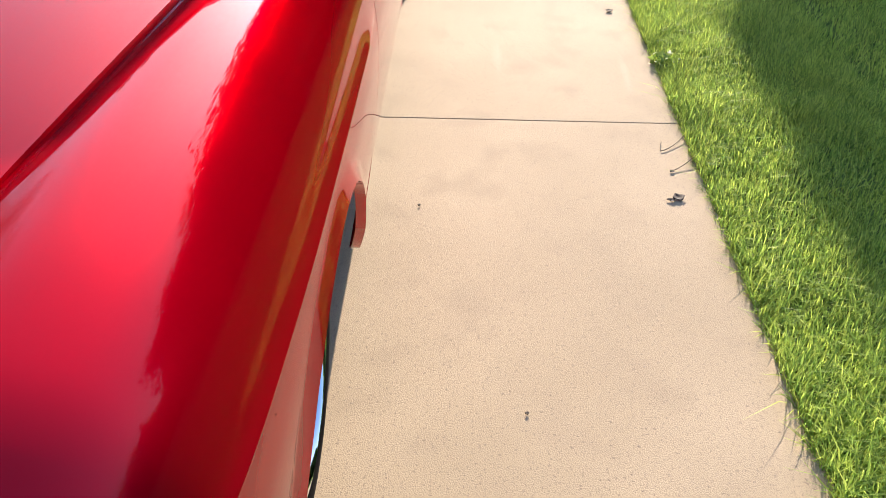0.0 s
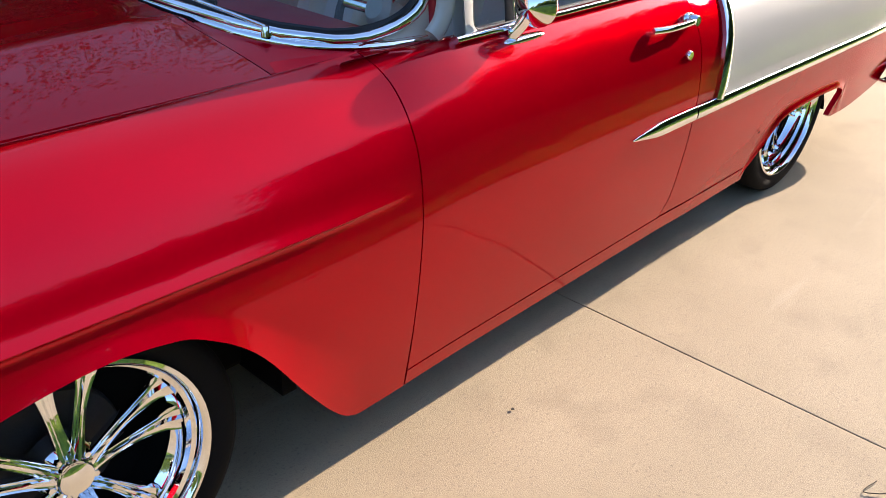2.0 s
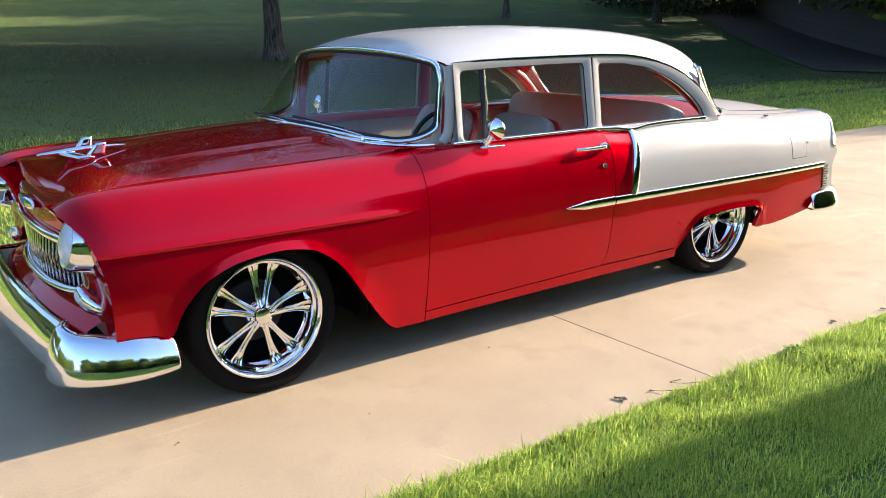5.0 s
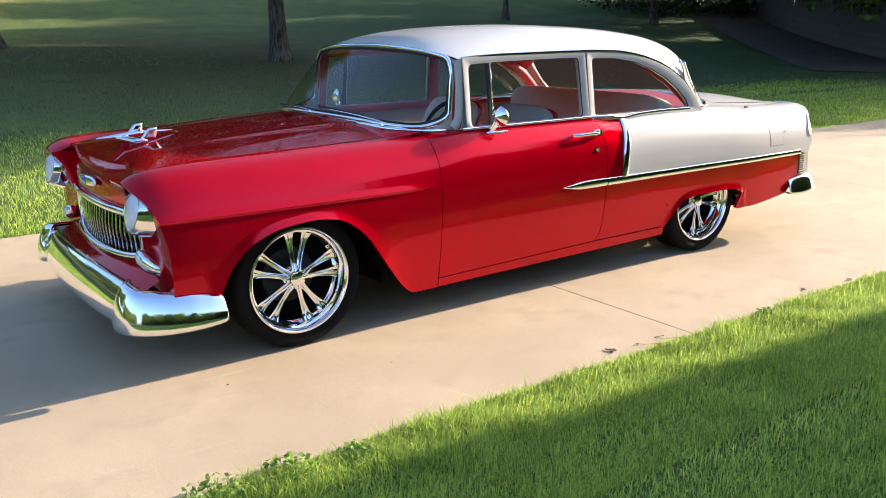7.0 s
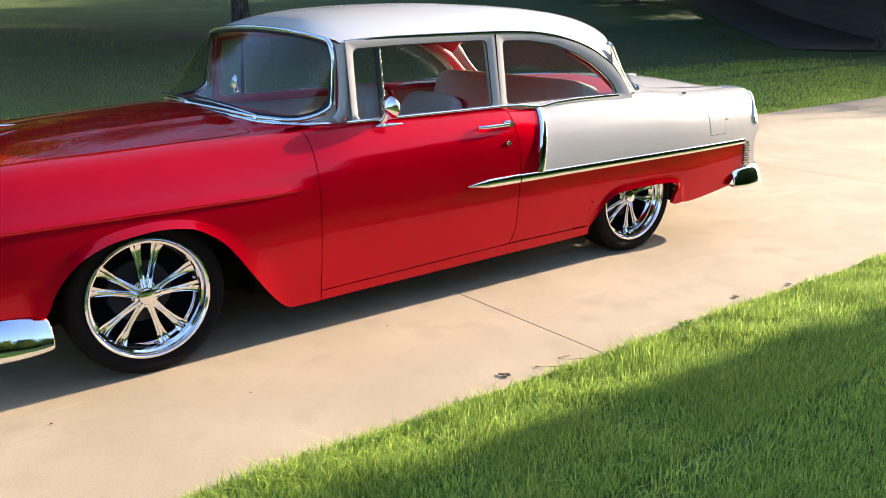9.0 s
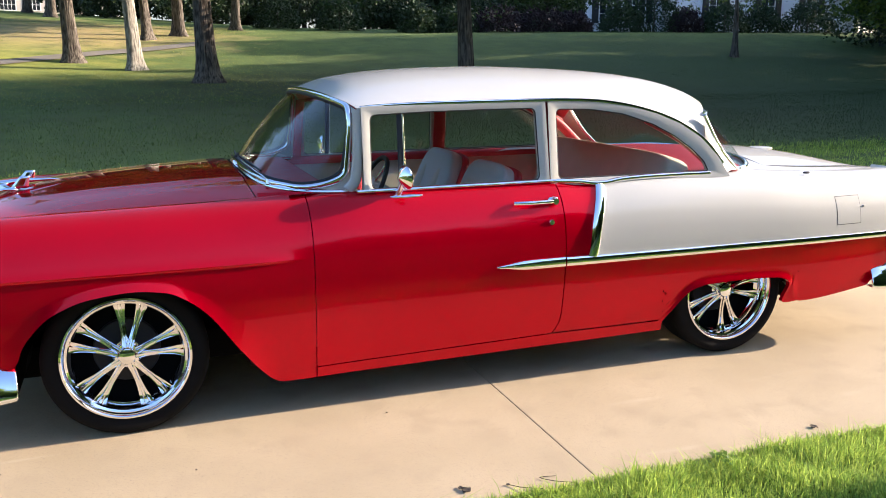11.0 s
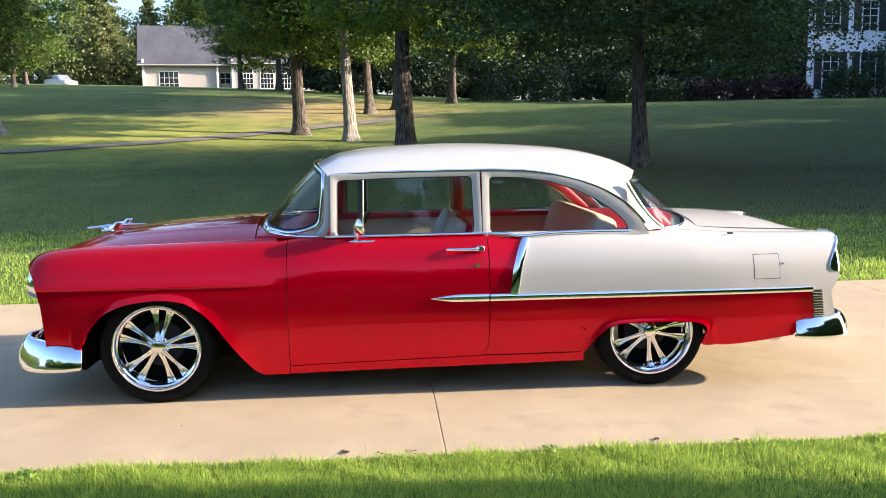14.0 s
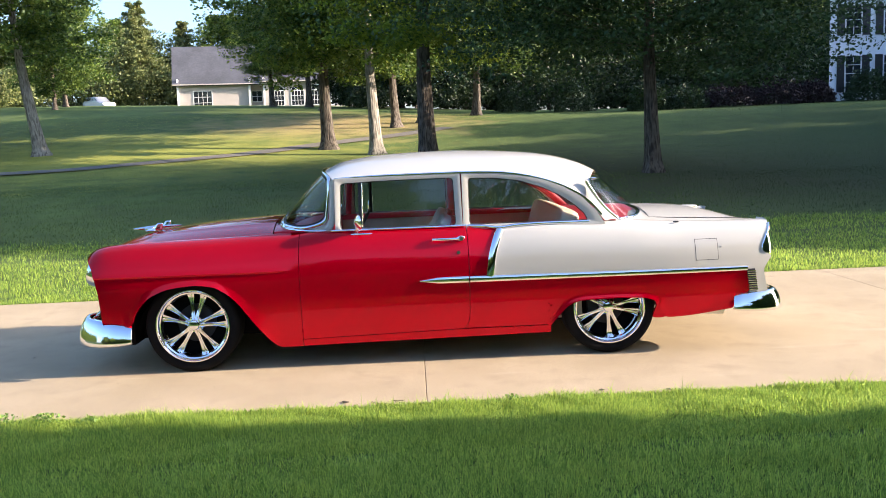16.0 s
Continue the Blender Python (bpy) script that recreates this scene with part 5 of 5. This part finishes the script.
thicket("undergrowth", (33, 50), (26, 32), (2.2, 4.6), 26000, .10, 99, M_LEAFW, "shrubs behind the fence, leaves darkened for shade")
# added sun blocker for the wood and the white house
thicket("undergrowth", (44, 54), (36, 72), (10, 15), 60000, .24, 97, M_LEAF, "tall dense trees added to keep the sun off the wood")


def shade_belt(n, leaf, seed, label):
    """An unseen tall belt of close-set crowns, its side cut straight to edge the near lawn's shade."""
    rg = np.random.default_rng(seed)
    m = 300
    cx, cy, cz = rg.uniform(10, 15.5, m), rg.uniform(-16, -2.6, m), rg.uniform(.5, 7.0, m)
    q = rg.integers(0, m, n)
    d = np.clip(rg.normal(size=(n, 3)), -1.6, 1.6) * np.array([.7, .8, .55])
    p = np.stack([cx[q], cy[q], np.maximum(.3, cz[q])], 1) + d
    rag = .07 * np.sin(p[:, 2] * 2.3 + 1.1 * p[:, 0]) + .05 * np.sin(p[:, 2] * 6.1 - 2.0 * p[:, 0])
    # clip along the sun's direction, which sets the shade's edge on the lawn
    keep = (p[:, 1] < -2.20 - .0733 * p[:, 0] + rag) & (p[:, 2] > .2)
    return tagged(quads("undergrowth", p[keep], leaf, rg, M_LEAF), label, "woods", kind="stuff")


shade_belt(170000, .12, 98, "unseen dense belt of tall trees shading the near lawn")
thicket("undergrowth", (-34, 30), (-38, -29), (5, 9), 60000, .3, 95, M_LEAF, "dense tree belt across the near lawn")


thicket("undergrowth", (-50, -42), (-26, 16), (8, 13), 40000, .3, 96, M_LEAF, "dense tree belt beyond the end of the drive")


# ---- shrubs, fence, path ----
def shrub(x, y, w, h, material, seed, label):
    rng2 = np.random.default_rng(seed)
    t = tagged(new("shrub"), label, "shrub")
    z = ground_z(x, y)
    n = 3200
    d = rng2.normal(size=(n, 3))
    d /= np.linalg.norm(d, axis=1)[:, None]
    r = rng2.uniform(.55, 1.0, n) ** .6 * (1 + .16 * np.sin(d[:, 0] * 7 + seed) * np.cos(d[:, 1] * 6 + d[:, 2] * 5))
    c = np.stack([d[:, 0] * r * w / 2, d[:, 1] * r * w / 2, np.abs(d[:, 2]) * r * h], 1)
    quads("foliage", c, .07, rng2, material, t)
    lathe("stem", [(.05, 0), (.03, h * .6)], M_BARK, t, axis="z", n=8)
    t.matrix_basis = pose(x, y, z)
    return t


for i, (x, y, w, h, m, lb) in enumerate(((14.5, 40, 2.2, 1.5, M_LEAFB, "dark green shrub"), (16.5, 40, 2.4, 1.3, M_LEAFB, "dark green shrub"), (19, 40, 3.0, 1.4, M_LEAFP, "dark purple shrub"), (21.6, 40, 3.0, 1.5, M_LEAFP, "dark purple shrub"), (23.6, 40, 2.2, 1.2, M_LEAFP, "dark purple shrub"),
                                          (26.6, 40, 2.6, 1.7, M_LEAFB, "clipped dark green shrub"), (28.8, 40, 2.8, 3.0, M_LEAFB, "tall dark green shrub"), (30.4, 39.2, 2.0, 1.4, M_LEAFP, "round dark shrub"), (32.6, 38.6, 2.8, 1.7, M_LEAFB, "dark green shrub"), (35, 38.4, 2.4, 1.6, M_LEAFB, "dark green shrub"), (38, 38, 3.2, 1.8, M_LEAFB, "dark green shrub"),
                                          (11, 43, 2.6, 1.8, M_LEAFB, "shrub at the wood's edge"), (8, 45, 2.6, 1.6, M_LEAFB, "shrub at the wood's edge"))):
    shrub(x, y, w, h, m, 60 + i, lb + " before the house" if x > 13 else lb)

fence = tagged(new("fence"), "dark weathered board fence", "fence")
A, B = Vector((24.5, 8.6, 0)), Vector((47, 31, 0))
for k in range(150):
    p = A.lerp(B, k / 149)
    z = ground_z(p.x, p.y)
    bm = bmesh.new()
    box_bm(bm, -.10, .10, -.012, .012, -.1, 1.75 + .02 * math.sin(k * 2.1))
    b = part("board", bm, M_FENCE, fence)
    b.matrix_basis = pose(p.x, p.y, z, 0, 0, 44.8)
rows = [[Vector((p.x * 1, p.y, ground_z(p.x, p.y) + .03)) for p in r] for r in [[A.lerp(B, t) + Vector((-.7, .7, 0)) * s for s in (0, 1.5, 3.5)] for t in np.linspace(-.1, 1, 12)]]
tagged(grid("mulch_bed", rows, M_MULCH, out=(0, 0, 1)), "dark mulch bed along the fence", "mulch bed", kind="structure")

line = smooth_path([(-34, 17.5, 0), (-22, 18.5, 0), (-11.1, 20.8, 0), (-8.2, 22.6, 0), (-5.3, 25.8, 0), (-2.0, 30, 0), (1.2, 32.6, 0), (3.4, 34.6, 0)], 10)
rows = []
for i, p in enumerate(line):
    a, b = line[max(0, i - 1)], line[min(len(line) - 1, i + 1)]
    d = (b - a).normalized()
    nrm = Vector((-d.y, d.x, 0))
    rows.append([Vector((q.x, q.y, ground_z(q.x, q.y) + .035)) for q in (p + nrm * s for s in (-.48, 0, .48))])
tagged(grid("path", rows, M_ASPH, out=(0, 0, 1)), "narrow grey asphalt path across the lawn", "path", kind="structure")


# ---- houses ----
def siding(name, x0, x1, y, z0, z1, material, parent, lap=.16, label="", axis="x"):
    """A lapped board wall facing -y (or -x), each course proud at its foot."""
    rows = []
    n = max(1, int((z1 - z0) / lap))
    prof2 = []
    for k in range(n):
        prof2 += [(z0 + k * lap, -.022), (z0 + (k + 1) * lap, -.002)]
    prof2.append((z1, 0))
    for x in (x0, x1):
        rows.append([Vector((x, y + d, z)) if axis == "x" else Vector((y + d, x, z)) for z, d in prof2])
    ob = grid(name, rows, material, parent, out=(0, -1, 0) if axis == "x" else (-1, 0, 0), label=label)
    ob.data.shade_flat()
    return ob


def window(x, y, z, w, h, cols, nrows, parent, name="window", arch=False, shutters=False, d=.05):
    wnd = tagged(new(name), "white-framed paned window")
    wnd.parent = parent
    bm = bmesh.new()
    f = .07
    for dims in ((x - w / 2 - f, x - w / 2, z - f, z + h + f), (x + w / 2, x + w / 2 + f, z - f, z + h + f), (x - w / 2, x + w / 2, z - f, z), (x - w / 2, x + w / 2, z + h, z + h + f)):
        box_bm(bm, dims[0], dims[1], y - d, y + .05, dims[2], dims[3])
    for i in range(1, cols):
        xx = x - w / 2 + w * i / cols
        box_bm(bm, xx - .02, xx + .02, y - d * .7, y + .02, z, z + h)
    for i in range(1, nrows):
        zz = z + h * i / nrows
        box_bm(bm, x - w / 2, x + w / 2, y - d * .6, y + .02, zz - .018, zz + .018)
    part("window_frame", bm, M_TRIMW, wnd)
    for i in range(cols):
        for j in range(nrows):
            box("pane", (x - w / 2 + w * i / cols, x - w / 2 + w * (i + 1) / cols, y - .025, y - .015, z + h * j / nrows, z + h * (j + 1) / nrows), M_PANE, wnd)
    if arch:
        n = 14
        P = [(x + w / 2 * math.cos(a), y - .03, z + h + f + w * .42 * math.sin(a)) for a in np.linspace(0, math.pi, n)]
        mesh_object("fanlight", [(p[0], y - .02, p[2]) for p in P], [tuple(range(n))], M_PANE, wnd, smooth=False)
        sweep("arch_frame", P, .07, .07, M_TRIMW, wnd, n=6, up=(0, 1, 0))
        for a in (45, 90, 135):
            sweep("muntin", [(x, y - .03, z + h + f), (x + w / 2 * math.cos(radians(a)), y - .03, z + h + f + w * .42 * math.sin(radians(a)))], .03, .03, M_TRIMW, wnd, n=4, up=(0, 1, 0))
    if shutters:
        for sg in (-1, 1):
            box("shutter", (x + sg * (w / 2 + f + .02) - (.42 if sg < 0 else 0), x + sg * (w / 2 + f + .02) + (.42 if sg > 0 else 0), y - .06, y - .012, z - .05, z + h + .05), M_SHUT, wnd, label="black shutter")
    return wnd


tan = tagged(new("house"), "tan clapboard house with a dark shingle roof on the ridge", "house")
HY, HB = 80.0, 5.6
siding("wall", -21.4, -14.6, HY, HB, 8.1, M_SIDE, tan, label="tan clapboard wall")
siding("wall", -14.6, -13.2, HY + .8, HB, 8.15, M_SIDE, tan)
siding("wall", -13.2, -3.2, HY - .2, HB, 8.15, M_SIDE, tan)
siding("wall", -3.2, 1.5, HY + 2.0, HB, 12.5, M_SIDEW, tan)
box("wall", (-21.4, 1.5, HY + 2.6, HY + 12, HB, 8.4), M_SIDE, tan)
for x in (-21.4, -14.6, -13.2):
    box("corner_board", (x - .1, x + .1, HY - .26, HY - .05, HB, 8.6), M_TRIMW, tan)
rows = [[Vector((-21.9, HY - .5, 8.05)), Vector((-22.1, HY + 4.6, 12.25))], [Vector((-12.6, HY - .5, 8.05)), Vector((-12.6, HY + 4.6, 12.25))]]
r = grid("roof", rows, M_ROOF, tan, out=(0, -1, 1), label="dark grey shingle roof")
r.data.shade_flat()
r.modifiers.new("thick", "SOLIDIFY").thickness = .2
rows = [[Vector((-13.6, HY - .7, 8.2)), Vector((-13.6, HY + 2.2, 10.0))], [Vector((-2.8, HY - .7, 8.2)), Vector((-2.8, HY + 2.2, 10.0))]]
r = grid("roof", rows, M_ROOF, tan, out=(0, -1, 1))
r.data.shade_flat()
r.modifiers.new("thick", "SOLIDIFY").thickness = .15
box("gutter", (-21.9, -12.6, HY - .62, HY - .48, 7.98, 8.08), M_SIDE, tan)
box("gutter", (-13.6, -2.8, HY - .82, HY - .68, 8.13, 8.23), M_SIDE, tan)
siding("gable", -13.0, -2.0, HY + 3.0, 9.5, 12.4, M_SIDE, tan)
window(-19.1, HY - .02, 5.75, 1.7, 1.65, 4, 3, tan)
window(-13.9, HY + .75, 6.35, .95, 1.0, 2, 2, tan)
for x in (-11.9, -9.95, -8.0, -6.0):
    window(x, HY - .22, 5.85, 1.2, 1.4, 4, 3, tan, arch=True)
window(-.8, HY + 1.95, 6.2, 1.4, 1.4, 4, 3, tan)

white = tagged(new("house"), "white clapboard house with black shutters behind shrubs", "house")
siding("wall", 25.4, 30.1, 42.0, 2.6, 9.5, M_SIDEW, white, lap=.15, label="white clapboard wall")
siding("wall", 30.1, 44.0, 40.6, 2.6, 9.5, M_SIDEW, white, lap=.15)
siding("wall", 40.6, 42.0, 30.1, 2.6, 9.5, M_SIDEW, white, lap=.15, axis="y")
box("wall", (33, 44, 43, 54, 2.6, 9.4), M_SIDEW, white)
rows = [[Vector((24.8, 41.4, 9.4)), Vector((24.8, 46, 12.8))], [Vector((45, 39.9, 9.4)), Vector((45, 46, 12.8))]]
r = grid("roof", rows, M_ROOF, white, out=(0, -1, 1))
r.data.shade_flat()
r.modifiers.new("thick", "SOLIDIFY").thickness = .2
for x in (26.75, 28.95):
    window(x, 41.97, 3.75, .85, 1.95, 2, 4, white, shutters=True)
for x in (26.75, 28.95):
    window(x, 41.97, 6.9, .85, 1.6, 2, 4, white, shutters=True)
for x in (33.4, 37.2, 40.5):
    window(x, 40.57, 3.75, .9, 1.95, 2, 4, white, shutters=True)
    window(x, 40.57, 6.9, .9, 1.6, 2, 4, white, shutters=True)

# far parked car on the ridge
tan.matrix_basis = Matrix.Translation((-16.4, 80, .35)) @ pose(0, 0, 0, 0, 0, 10) @ Matrix.Translation((17, -80, 0))
suv = tagged(new("car"), "small silver estate car parked far off on the ridge", "car")
rows = []
for j in range(13):
    s = -1 + 2 * j / 12
    w = 1 - abs(s) ** 6
    rows.append([Vector((x, s * .85, .35 + (z - .35) * (.72 + .28 * w))) for x, z in ((-2.1, .35), (-2.1, .75), (-1.2, .95), (-.6, 1.5), (1.2, 1.55), (1.9, 1.05), (2.0, .4))])
grid("body", rows, M_SILVER, suv, out=(0, 0, 1))
for r in (rows[0], rows[-1]):
    mesh_object("side_panel", [tuple(p) for p in r], [tuple(range(len(r)))], M_SILVER, suv, smooth=False)
for s in (-.87, .87):
    mesh_object("window", [(-1.05, s, 1.0), (-.6, s * .97, 1.42), (1.1, s * .97, 1.45), (1.6, s, 1.05)], [(0, 1, 2, 3)], M_PANE, suv, smooth=False)
    for x in (-1.35, 1.3):
        lathe("wheel", [(0, -.1), (.25, -.1), (.33, -.08), (.33, .08), (0, .1)], M_TYRE, suv, n=20, center=(x, s * .85, .33))
suv.matrix_basis = pose(-31.5, 88, ground_z(-31.5, 80), 0, 0, 142) @ Matrix.Scale(.9, 4)


# ---- grass ----
def grass(name, n, xs, ys, seed, hmin, hmax, wid, label, material=M_BLADE, edge=None, zoff=0.0):
    """Single blades, each three tapering faces with a bend."""
    rg = np.random.default_rng(seed)
    x = rg.uniform(xs[0], xs[1], n)
    u = rg.uniform(0, 1, n)
    y = ys[0] + (ys[1] - ys[0]) * (u ** edge if edge else u)
    x += rg.normal(size=n) * .9
    far = u > .75
    y[far] += math.copysign(1, ys[1] - ys[0]) * np.abs(rg.normal(size=far.sum())) * .35
    tuft = np.array([noise.noise((a * 2.2, b * 2.2, seed)) for a, b in zip(x, y)]) if n < 400000 else 0
    x += rg.normal(size=n) * .01
    h = rg.uniform(hmin, hmax, n) * (1 + .45 * tuft)
    z = np.array([ground_z(a, b) for a, b in zip(x, y)]) if ys[1] > 2.6 else np.full(n, -.012)
    an = rg.uniform(0, 2 * math.pi, n) + 1.2 * np.sin(x * 5.1 + 3 * np.sin(y * 4.3)) + 1.2 * np.sin(y * 6.3 + 2 * np.sin(x * 3.7))
    h *= 1 + .28 * np.sin(x * 7.7 + 2.1 * np.sin(y * 6.1)) * np.sin(y * 8.9 + 1.7 * np.sin(x * 5.3)) + .5 * (rg.uniform(0, 1, n) > .985)
    bend = np.abs(rg.normal(size=n)) * .85 * h
    bx, by = np.cos(an) * bend, np.sin(an) * bend
    px, py = -np.sin(an), np.cos(an)
    w = wid * rg.uniform(.6, 1.4, n)
    z = z + zoff

    def at(k, s, dz):
        return np.stack([x + bx * k * k + px * w * s, y + by * k * k + py * w * s, z + h * dz], 1)
    v = np.stack([at(0, -1, 0), at(0, 1, 0), at(.55, .75, .6), at(.55, -.75, .6), at(1, 0, .95)], 1).reshape(-1, 3)
    me = bpy.data.meshes.new(name)
    me.vertices.add(5 * n)
    me.vertices.foreach_set("co", v.astype(np.float32).ravel())
    base = np.arange(n)[:, None] * 5
    lo = np.concatenate([base + np.array([[0, 1, 2, 3]]), base + np.array([[3, 2, 4]])], 1).astype(np.int32)
    me.loops.add(7 * n)
    me.loops.foreach_set("vertex_index", lo.ravel())
    me.polygons.add(2 * n)
    st = (np.arange(n)[:, None] * 7 + np.array([[0, 4]])).astype(np.int32)
    me.polygons.foreach_set("loop_start", st.ravel())
    me.update(calc_edges=True)
    me.materials.append(material)
    return tagged(new(name, me), label, "grass", kind="stuff")


grass("grass", 260000, (-3.0, 7.5), (-1.885, -3.0), 1, .022, .052, .0018, "lush bright green lawn blades along the drive", edge=1.3)
grass("grass", 250000, (-3.5, 6.5), (-2.45, -6.2), 2, .022, .048, .0025, "lush green lawn shaded by trees")
grass("grass", 150000, (-8.0, 17.0), (2.44, 7.0), 3, .03, .06, .003, "green lawn beyond the drive", edge=1.4)
# These four carry the lawn's shade and sun in their blade colour.
grass("grass", 70000, (-16.0, 7.5), (6.5, 16.0), 4, .02, .045, .004, "mown lawn with the trees' shade put into its blade colour", M_BLADE2, edge=1.2)
grass("grass", 45000, (8.5, 24.0), (6.5, 16.0), 7, .02, .04, .004, "thin lawn beneath the maple, shade put into its dark blades", M_BLADE4, edge=1.2)
grass("grass", 60000, (7.0, 36.0), (15.0, 44.0), 8, .012, .03, .006, "rising lawn with deep shade put into its green blades", M_BLADE4, edge=1.1)
grass("grass", 80000, (-24.0, 6.0), (15.0, 44.0), 6, .012, .032, .007, "drier mown lawn rising to the ridge, sunlit tone in its blades", M_BLADE3, edge=1.1)


# ---- weeds at the edge ----
def weed(x, y, spread, height, n, seed, label):
    """A low clump of broad leaves on thin stalks."""
    rg = np.random.default_rng(seed)
    t = tagged(new("weed"), label, "weed")
    a, r = rg.uniform(0, 2 * math.pi, n), spread * rg.uniform(0, 1, n) ** .6
    tips = np.stack([np.cos(a) * r, np.sin(a) * r, height * (.35 + .65 * rg.uniform(0, 1, n)) * (1 - .5 * (r / spread) ** 2)], 1)
    quads("leaves", tips, .011, rg, M_WEED, t, flat=.5, aspect=.7)
    verts, faces = [], []
    for p in tips[::3]:
        b, q = len(verts), Vector(p)
        foot = Vector((q.x * .3, q.y * .3, -.02))
        side = Vector((-q.y, q.x, 0)).normalized() * .0009
        verts += [tuple(foot - side), tuple(foot + side), tuple(q + side), tuple(q - side)]
        faces.append((b, b + 1, b + 2, b + 3))
    mesh_object("stalks", verts, faces, M_WEED, t)
    t.matrix_basis = pose(x, y, 0)
    return t


M_WEED = leaf_mat("weed_leaf", (0.16, 0.27, 0.05), 0.4, 0.4)
weed(-.60, -1.93, .10, .07, 120, 301, "low broad-leaved weed at the concrete's edge")
weed(-.34, -1.94, .07, .05, 70, 302, "small broad-leaved weed at the concrete's edge")
weed(-.86, -1.95, .12, .08, 130, 303, "bushy green weed at the concrete's edge")
weed(2.1, -1.93, .06, .05, 60, 304, "small broad-leaved weed in the lawn's edge")
grass("grass", 1500, (-2.5, 8.0), (-1.885, -2.1), 11, .05, .09, .0018, "scattered long blades at the lawn's edge", edge=1.0)


# ---- litter on the drive ----
def dead_leaf(x, y, size, turn, seed, label):
    rg = np.random.default_rng(seed)
    rows = []
    for i in range(6):
        t = i / 5
        w = size * .5 * math.sin(math.pi * (.08 + .9 * t)) * (1 + .3 * rg.normal())
        rows.append([Vector((size * (t - .5), w * s, .003 + size * (.10 * abs(s) + .06 * rg.uniform()))) for s in (-1, -.5, 0, .5, 1)])
    ob = grid("dead_leaf", rows, M_DEAD, out=(0, 0, 1))
    ob.modifiers.new("thick", "SOLIDIFY").thickness = .0015
    ob.matrix_basis = pose(x, y, .001, 0, 0, turn)
    return tagged(ob, label, "leaf", group="dead leaves on the drive")


M_DEAD = mat("dead_leaf", (0.05, 0.035, 0.02), rough=0.8, vary=0.4, scale=40)
for i, (x, y, s, a) in enumerate(((1.115, -1.79, .036, 20), (1.10, -1.765, .024, 80), (1.27, -1.80, .014, 50), (2.66, -1.78, .03, 10), (3.05, -1.83, .03, 140), (-.47, -1.08, .010, 0), (.22, -1.29, .008, 0), (1.04, -1.014, .009, 90), (-1.4, -.2, .018, 15))):
    dead_leaf(x, y, s, a, 200 + i, "crumpled brown dead leaf on the concrete")


def twig(pts, label):
    ob = sweep("twig", smooth_path(pts, 4), .0025, .0025, M_DEAD, n=6)
    return tagged(ob, label, "twig")


twig([(1.50, -1.885, .012), (1.44, -1.84, .006), (1.40, -1.79, .004), (1.46, -1.80, .004)], "thin dry twig lying on the concrete")
twig([(1.36, -1.90, .02), (1.30, -1.84, .008), (1.27, -1.80, .004)], "thin dry twig lying on the concrete")
